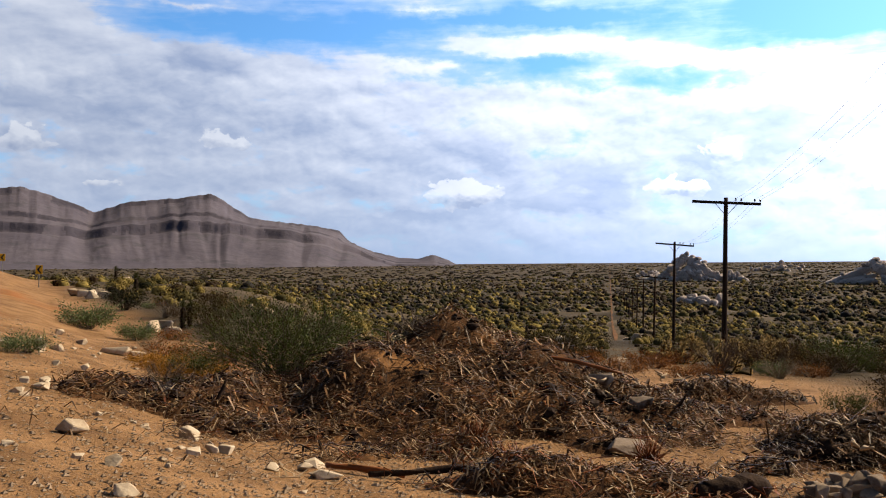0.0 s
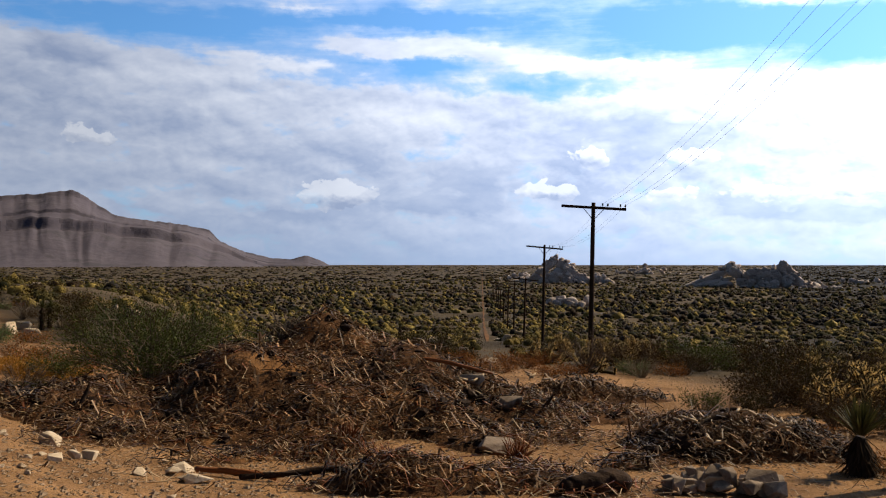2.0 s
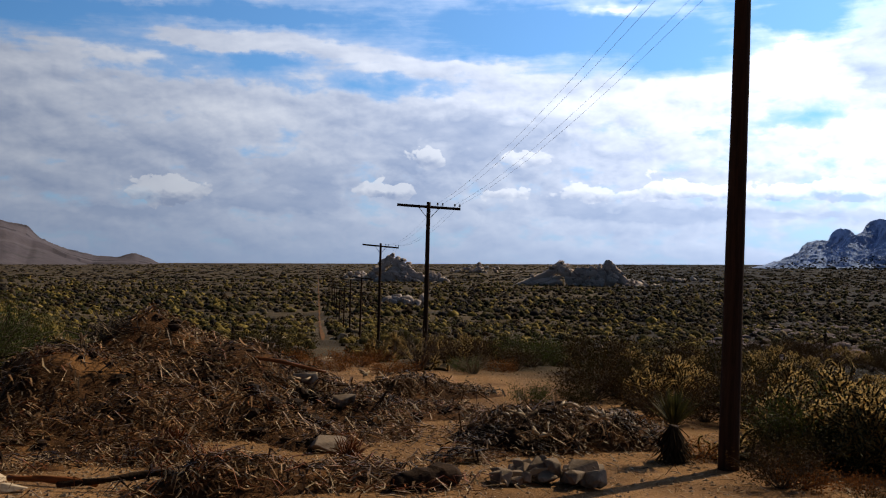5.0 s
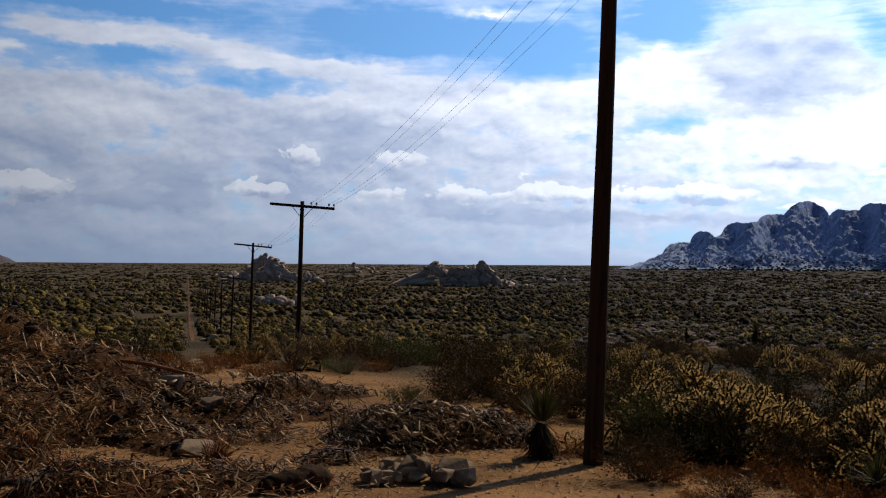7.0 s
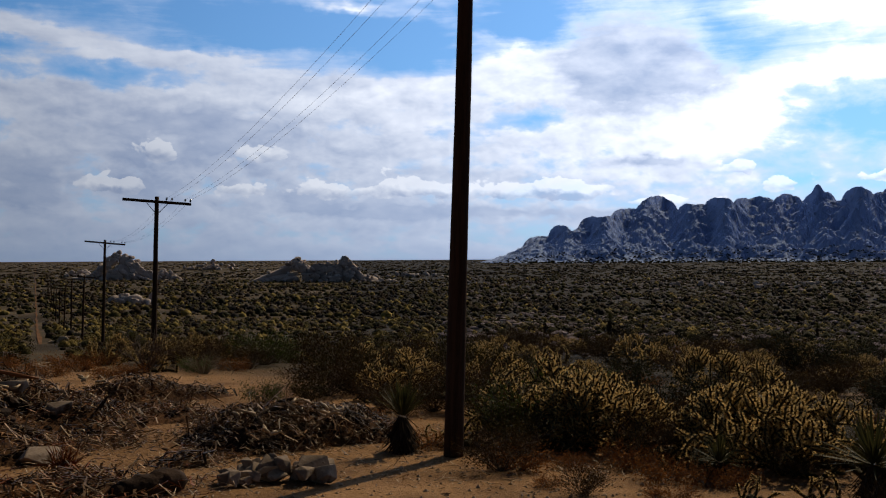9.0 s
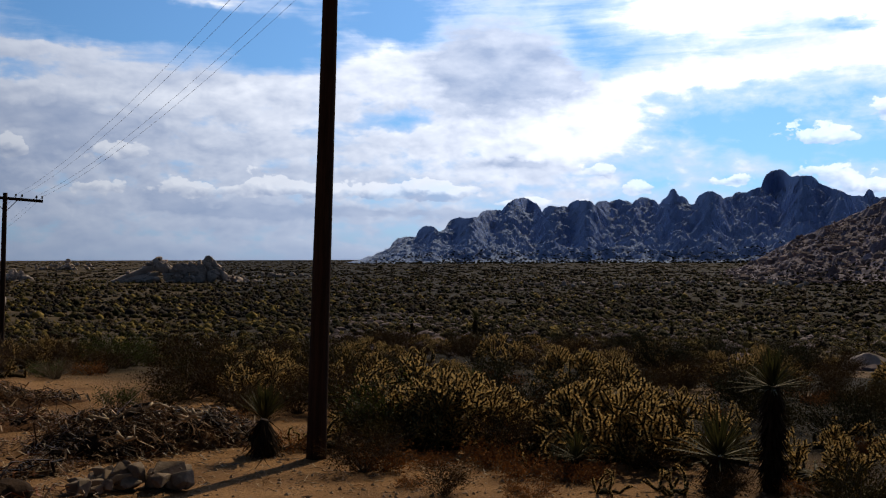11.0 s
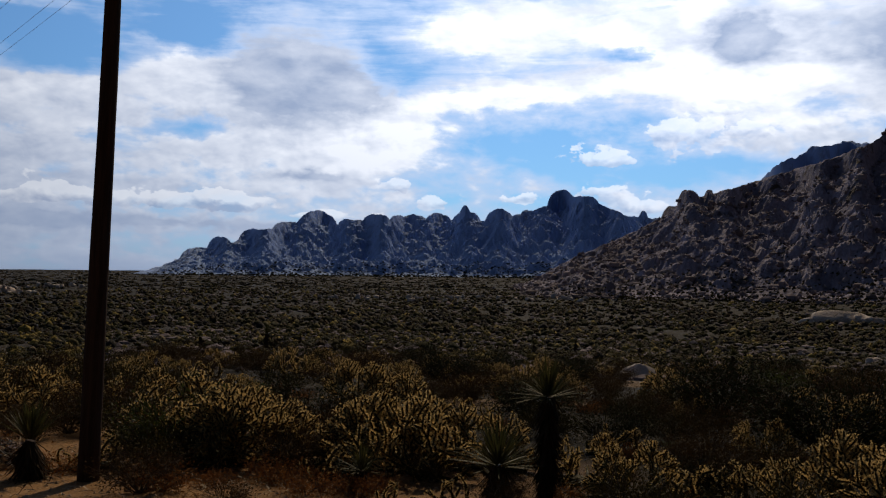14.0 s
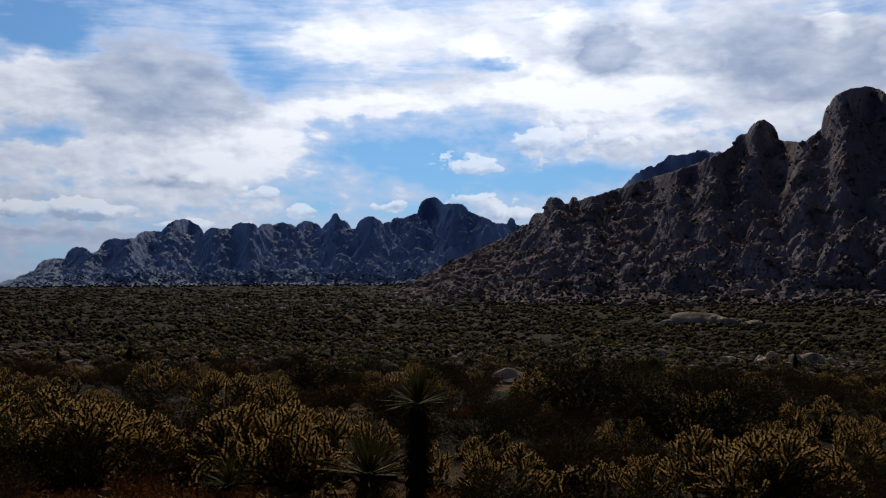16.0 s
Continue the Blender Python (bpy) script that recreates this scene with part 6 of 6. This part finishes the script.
plants(("cholla_wide", 52.2, 13.1, 1.02), ("cholla", 56.8, 13.6, 0.95), ("cholla_small", 48.3, 12.2, 1.0), ("rust", 46.8, 11.4, 0.8), ("rust", 49.6, 11.2, 0.7), ("brown", 47.2, 14.5, 0.9), ("cholla_small", 52.0, 10.6, 0.5), ("cholla_small", 55.5, 10.9, 0.6))
plants(("yucca_low", 58.1, 11.3, 1.0), ("yucca_tall", 60.9, 11.6, 0.95), ("yucca_low", 50.0, 11.6, 0.6))
# some green bushes here take the dark model, to carry their shade
plants(("dark", 61.2, 34.5, 0.85), ("dark", 64.3, 16.0, 0.6), ("cholla_small", 64.6, 15.4, 1.0), ("dark", 69.7, 21.6, 1.2), ("dark", 75.9, 16.8, 1.15), ("brown", 73.0, 19.5, 0.9))
plants(("cholla", 72.6, 16.3, 0.72), ("cholla", 78.0, 12.8, 1.0), ("cholla_wide", 80.6, 12.4, 0.9), ("cholla", 73.6, 11.9, 0.7), ("cholla_small", 70.6, 12.2, 1.0), ("cholla", 66.0, 12.0, 0.75), ("cholla", 63.2, 12.9, 0.7), ("dark", 70.0, 12.4, 0.4), ("cholla_small", 68.2, 11.4, 0.9))
plants(("yucca_tall", -15.1, 36.0, 0.62), ("yucca_tall", -14.7, 36.6, 0.58), ("yucca_tall", -17.7, 66.0, 1.0), ("yucca_tall", -18.8, 90.0, 0.9))

# the brush between, thinning on the clearing
rng = np.random.default_rng(301)
KINDS = ["olive", "brown", "rust", "cholla", "cholla_small", "green", "sage", "grass", "twiggy", "dark", "yucca_tall"]
# to the right dark bushes replace green ones, in place of backlit shade
ODDS = {False: [0.22, 0.20, 0.10, 0.22, 0.07, 0.09, 0.04, 0.02, 0.02, 0.005, 0.015], True: [0.16, 0.20, 0.15, 0.31, 0.10, 0.02, 0.0, 0.02, 0.02, 0.06, 0.01]}
taken = []
for _ in range(900):
    a = rng.uniform(-19, 96)
    d = math.sqrt(rng.uniform(13.5 ** 2, 52 ** 2))
    edge = 26.5 if a < 24 else 26.5 - (a - 24) * 1.0
    x, y = polar(a, d)
    if d < max(edge, 14.5) or (a < -5 and d < 30) or any((x - p) ** 2 + (y - q) ** 2 < 1.25 ** 2 for p, q in taken):
        continue
    if abs(x * across[0] + y * across[1] - 0.9) < 1.6 or (a < -5 and (4.7 - x) * 0.904 - y * 0.427 > -0.5):
        continue
    taken.append((x, y))
    kind = str(rng.choice(KINDS, p=np.array(ODDS[a > 30]) / sum(ODDS[a > 30])))
    plant("cholla_far" if kind == "cholla" and d > 24 else kind, a, d, rng.uniform(0.55, 1.15), rng.uniform(0, 360))

for _ in range(210):
    a = rng.uniform(36, 92)
    d = rng.uniform(9.6, 30)
    if a < 50 and d < 12.6 and rng.random() < 0.8:
        continue
    plant(str(rng.choice(["rust", "brown", "grass", "olive", "sage"], p=[0.34, 0.3, 0.1, 0.2, 0.06])), a, d, rng.uniform(0.3, 0.75), rng.uniform(0, 360))

# the wide brush beyond, too many to count
BANDS = ((44, 90, 3300, 240, 0.080, (0.22, 1.10)), (90, 260, 19000, 22, 0.19, (0.25, 1.15)), (260, 800, 36000, 6, 0.34, (0.7, 2.1)), (800, 3600, 26000, 4, 0.4, (2.0, 5.0)))
# left and right shares: darker kinds gain rightwards, imitating the dimmer light
SHADE_MIX = {"golden_cholla_brush": (1.0, 0.5), "olive_brush": (1.0, 0.9), "brown_brush": (0.75, 1.0), "dark_brush": (0.40, 1.0), "pale_brush": (1.0, 0.5), "grey_brush": (0.6, 1.0)}
FIELD = (("golden_cholla_brush", FIELD_GOLD, (0.34, 0.22, 0.10, 0.04), "golden cholla patches across the desert plain"), ("olive_brush", FIELD_OLIVE, (0.28, 0.25, 0.20, 0.15), "olive desert brush across the plain"),
         ("brown_brush", FIELD_BROWN, (0.24, 0.22, 0.20, 0.20), "dry brown brush across the plain"), ("dark_brush", FIELD_DARK, (0.15, 0.18, 0.20, 0.20), "dark green brush across the plain"),
         ("pale_brush", FIELD_PALE, (0.05, 0.05, 0.05, 0.03), "bleached pale brush across the plain"), ("grey_brush", FIELD_HAZE, (0.04, 0.14, 0.29, 0.39), "brush greyed for distance haze across the plain"))
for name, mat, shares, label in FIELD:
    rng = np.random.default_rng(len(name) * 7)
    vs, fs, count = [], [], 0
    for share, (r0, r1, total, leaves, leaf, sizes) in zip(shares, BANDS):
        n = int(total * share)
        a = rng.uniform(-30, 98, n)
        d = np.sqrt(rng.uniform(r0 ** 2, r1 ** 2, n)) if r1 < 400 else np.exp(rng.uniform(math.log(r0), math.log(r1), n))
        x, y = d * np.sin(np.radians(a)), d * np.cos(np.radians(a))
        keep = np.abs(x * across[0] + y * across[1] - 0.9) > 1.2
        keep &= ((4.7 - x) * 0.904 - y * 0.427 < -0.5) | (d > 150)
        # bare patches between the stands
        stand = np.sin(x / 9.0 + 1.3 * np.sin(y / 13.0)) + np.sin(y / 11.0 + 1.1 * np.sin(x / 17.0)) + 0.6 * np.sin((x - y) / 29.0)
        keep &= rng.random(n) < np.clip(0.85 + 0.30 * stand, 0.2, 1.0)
        keep &= rng.random(n) < np.interp(a, (14, 42), SHADE_MIX[name])
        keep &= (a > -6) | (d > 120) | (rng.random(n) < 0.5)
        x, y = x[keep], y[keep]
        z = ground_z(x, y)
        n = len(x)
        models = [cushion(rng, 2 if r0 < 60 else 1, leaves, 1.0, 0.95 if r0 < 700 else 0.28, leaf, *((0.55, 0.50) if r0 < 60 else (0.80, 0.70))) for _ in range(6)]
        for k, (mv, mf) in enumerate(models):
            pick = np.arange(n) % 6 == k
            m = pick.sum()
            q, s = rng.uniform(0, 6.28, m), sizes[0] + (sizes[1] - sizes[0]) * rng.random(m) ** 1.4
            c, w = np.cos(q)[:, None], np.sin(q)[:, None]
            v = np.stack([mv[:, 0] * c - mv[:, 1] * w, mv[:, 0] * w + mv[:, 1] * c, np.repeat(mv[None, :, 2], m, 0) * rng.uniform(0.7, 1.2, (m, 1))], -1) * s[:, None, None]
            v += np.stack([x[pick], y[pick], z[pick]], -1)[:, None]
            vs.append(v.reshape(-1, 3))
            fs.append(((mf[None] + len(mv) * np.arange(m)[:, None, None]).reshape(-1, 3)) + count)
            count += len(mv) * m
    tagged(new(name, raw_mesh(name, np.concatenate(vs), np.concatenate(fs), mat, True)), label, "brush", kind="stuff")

# stones among the brush of the rocky plain
rng = np.random.default_rng(390)
gv_, gf_ = [], []
RV, RF = ICO[1]
for k in range(5200):
    a, d = rng.uniform(33, 96), math.exp(rng.uniform(math.log(40), math.log(700)))
    x, y = polar(a, d)
    s = rng.uniform(0.12, 0.5) * (d / 60) ** 0.45
    gv_.append(RV * (s * rng.uniform(0.9, 1.9), s * rng.uniform(0.8, 1.3), s * rng.uniform(0.4, 0.8)) * (1 + 0.14 * rng.normal(size=(len(RV), 1))) + (x, y, float(ground_z(x, y)) + 0.15 * s))
    gf_.append(RF + len(RV) * k)
tagged(new("field_stones", raw_mesh("field_stones", np.concatenate(gv_), np.concatenate(gf_), TALUS)), "pale stones strewn among the brush", "stones", kind="stuff")

# brush that climbs the feet of the mountains
rng = np.random.default_rng(395)
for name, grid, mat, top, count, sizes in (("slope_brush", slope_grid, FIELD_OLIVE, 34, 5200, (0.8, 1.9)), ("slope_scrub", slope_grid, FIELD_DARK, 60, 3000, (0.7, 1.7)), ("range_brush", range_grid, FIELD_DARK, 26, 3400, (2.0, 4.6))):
    mx, my, mz = grid
    mv, mf = leaf_cloud(rng, 14, 1.0, 0.7, 0.42, 0.4)
    i, j = (top * rng.random(count) ** 1.6).astype(int), rng.integers(2, mx.shape[1] - 2, count)
    s = rng.uniform(*sizes, count)
    u = rng.random((count, 1))
    p = np.stack([mx[i, j], my[i, j], mz[i, j]], -1) * (1 - u) + np.stack([mx[i + 1, j + 1], my[i + 1, j + 1], mz[i + 1, j + 1]], -1) * u
    v = mv[None] * s[:, None, None] + p[:, None]
    f = mf[None] + len(mv) * np.arange(count)[:, None, None]
    tagged(new(name, raw_mesh(name, v.reshape(-1, 3), f.reshape(-1, 3), mat)), "dark desert brush on the foot of the mountain", "brush", kind="stuff")

# dark yuccas standing up out of the brush
rng = np.random.default_rng(401)
for _ in range(14):
    plant("yucca_tall", rng.uniform(-12, 90), rng.uniform(50, 125), rng.uniform(0.9, 1.4), rng.uniform(0, 360))


# ---- chevron signs on the road bend ----
def chevron_sign(az, d, turn):
    x, y, z = on_ground(az, d)
    ob = tagged(empty("chevron_sign", x, y, z, turn), "yellow road bend sign with a black chevron", "road sign", "bend signs")
    part("post", Geo().add(*tube([(0, 0, -0.3), (0, 0, 1.45)], [0.035, 0.035], 6)), STEEL, ob)
    panel = part("panel", Geo().add(*box(0, -0.05, 1.25, 0.46, 0.012, 0.62, 0.004)), YELLOW_PAINT, ob)
    g = Geo()
    for s in (-1, 1):
        g.add([(-0.15, -0.062, 1.25), (0.06, -0.062, 1.25 + s * 0.27), (0.18, -0.062, 1.25 + s * 0.27), (-0.01, -0.062, 1.25)], [(0, 3, 2, 1) if s > 0 else (0, 1, 2, 3)])
    part("chevron", g, BLACK_PAINT, panel)


chevron_sign(-22.8, 74, 20)
chevron_sign(-24.65, 92, 20)
chevron_sign(-27.5, 84, 20)
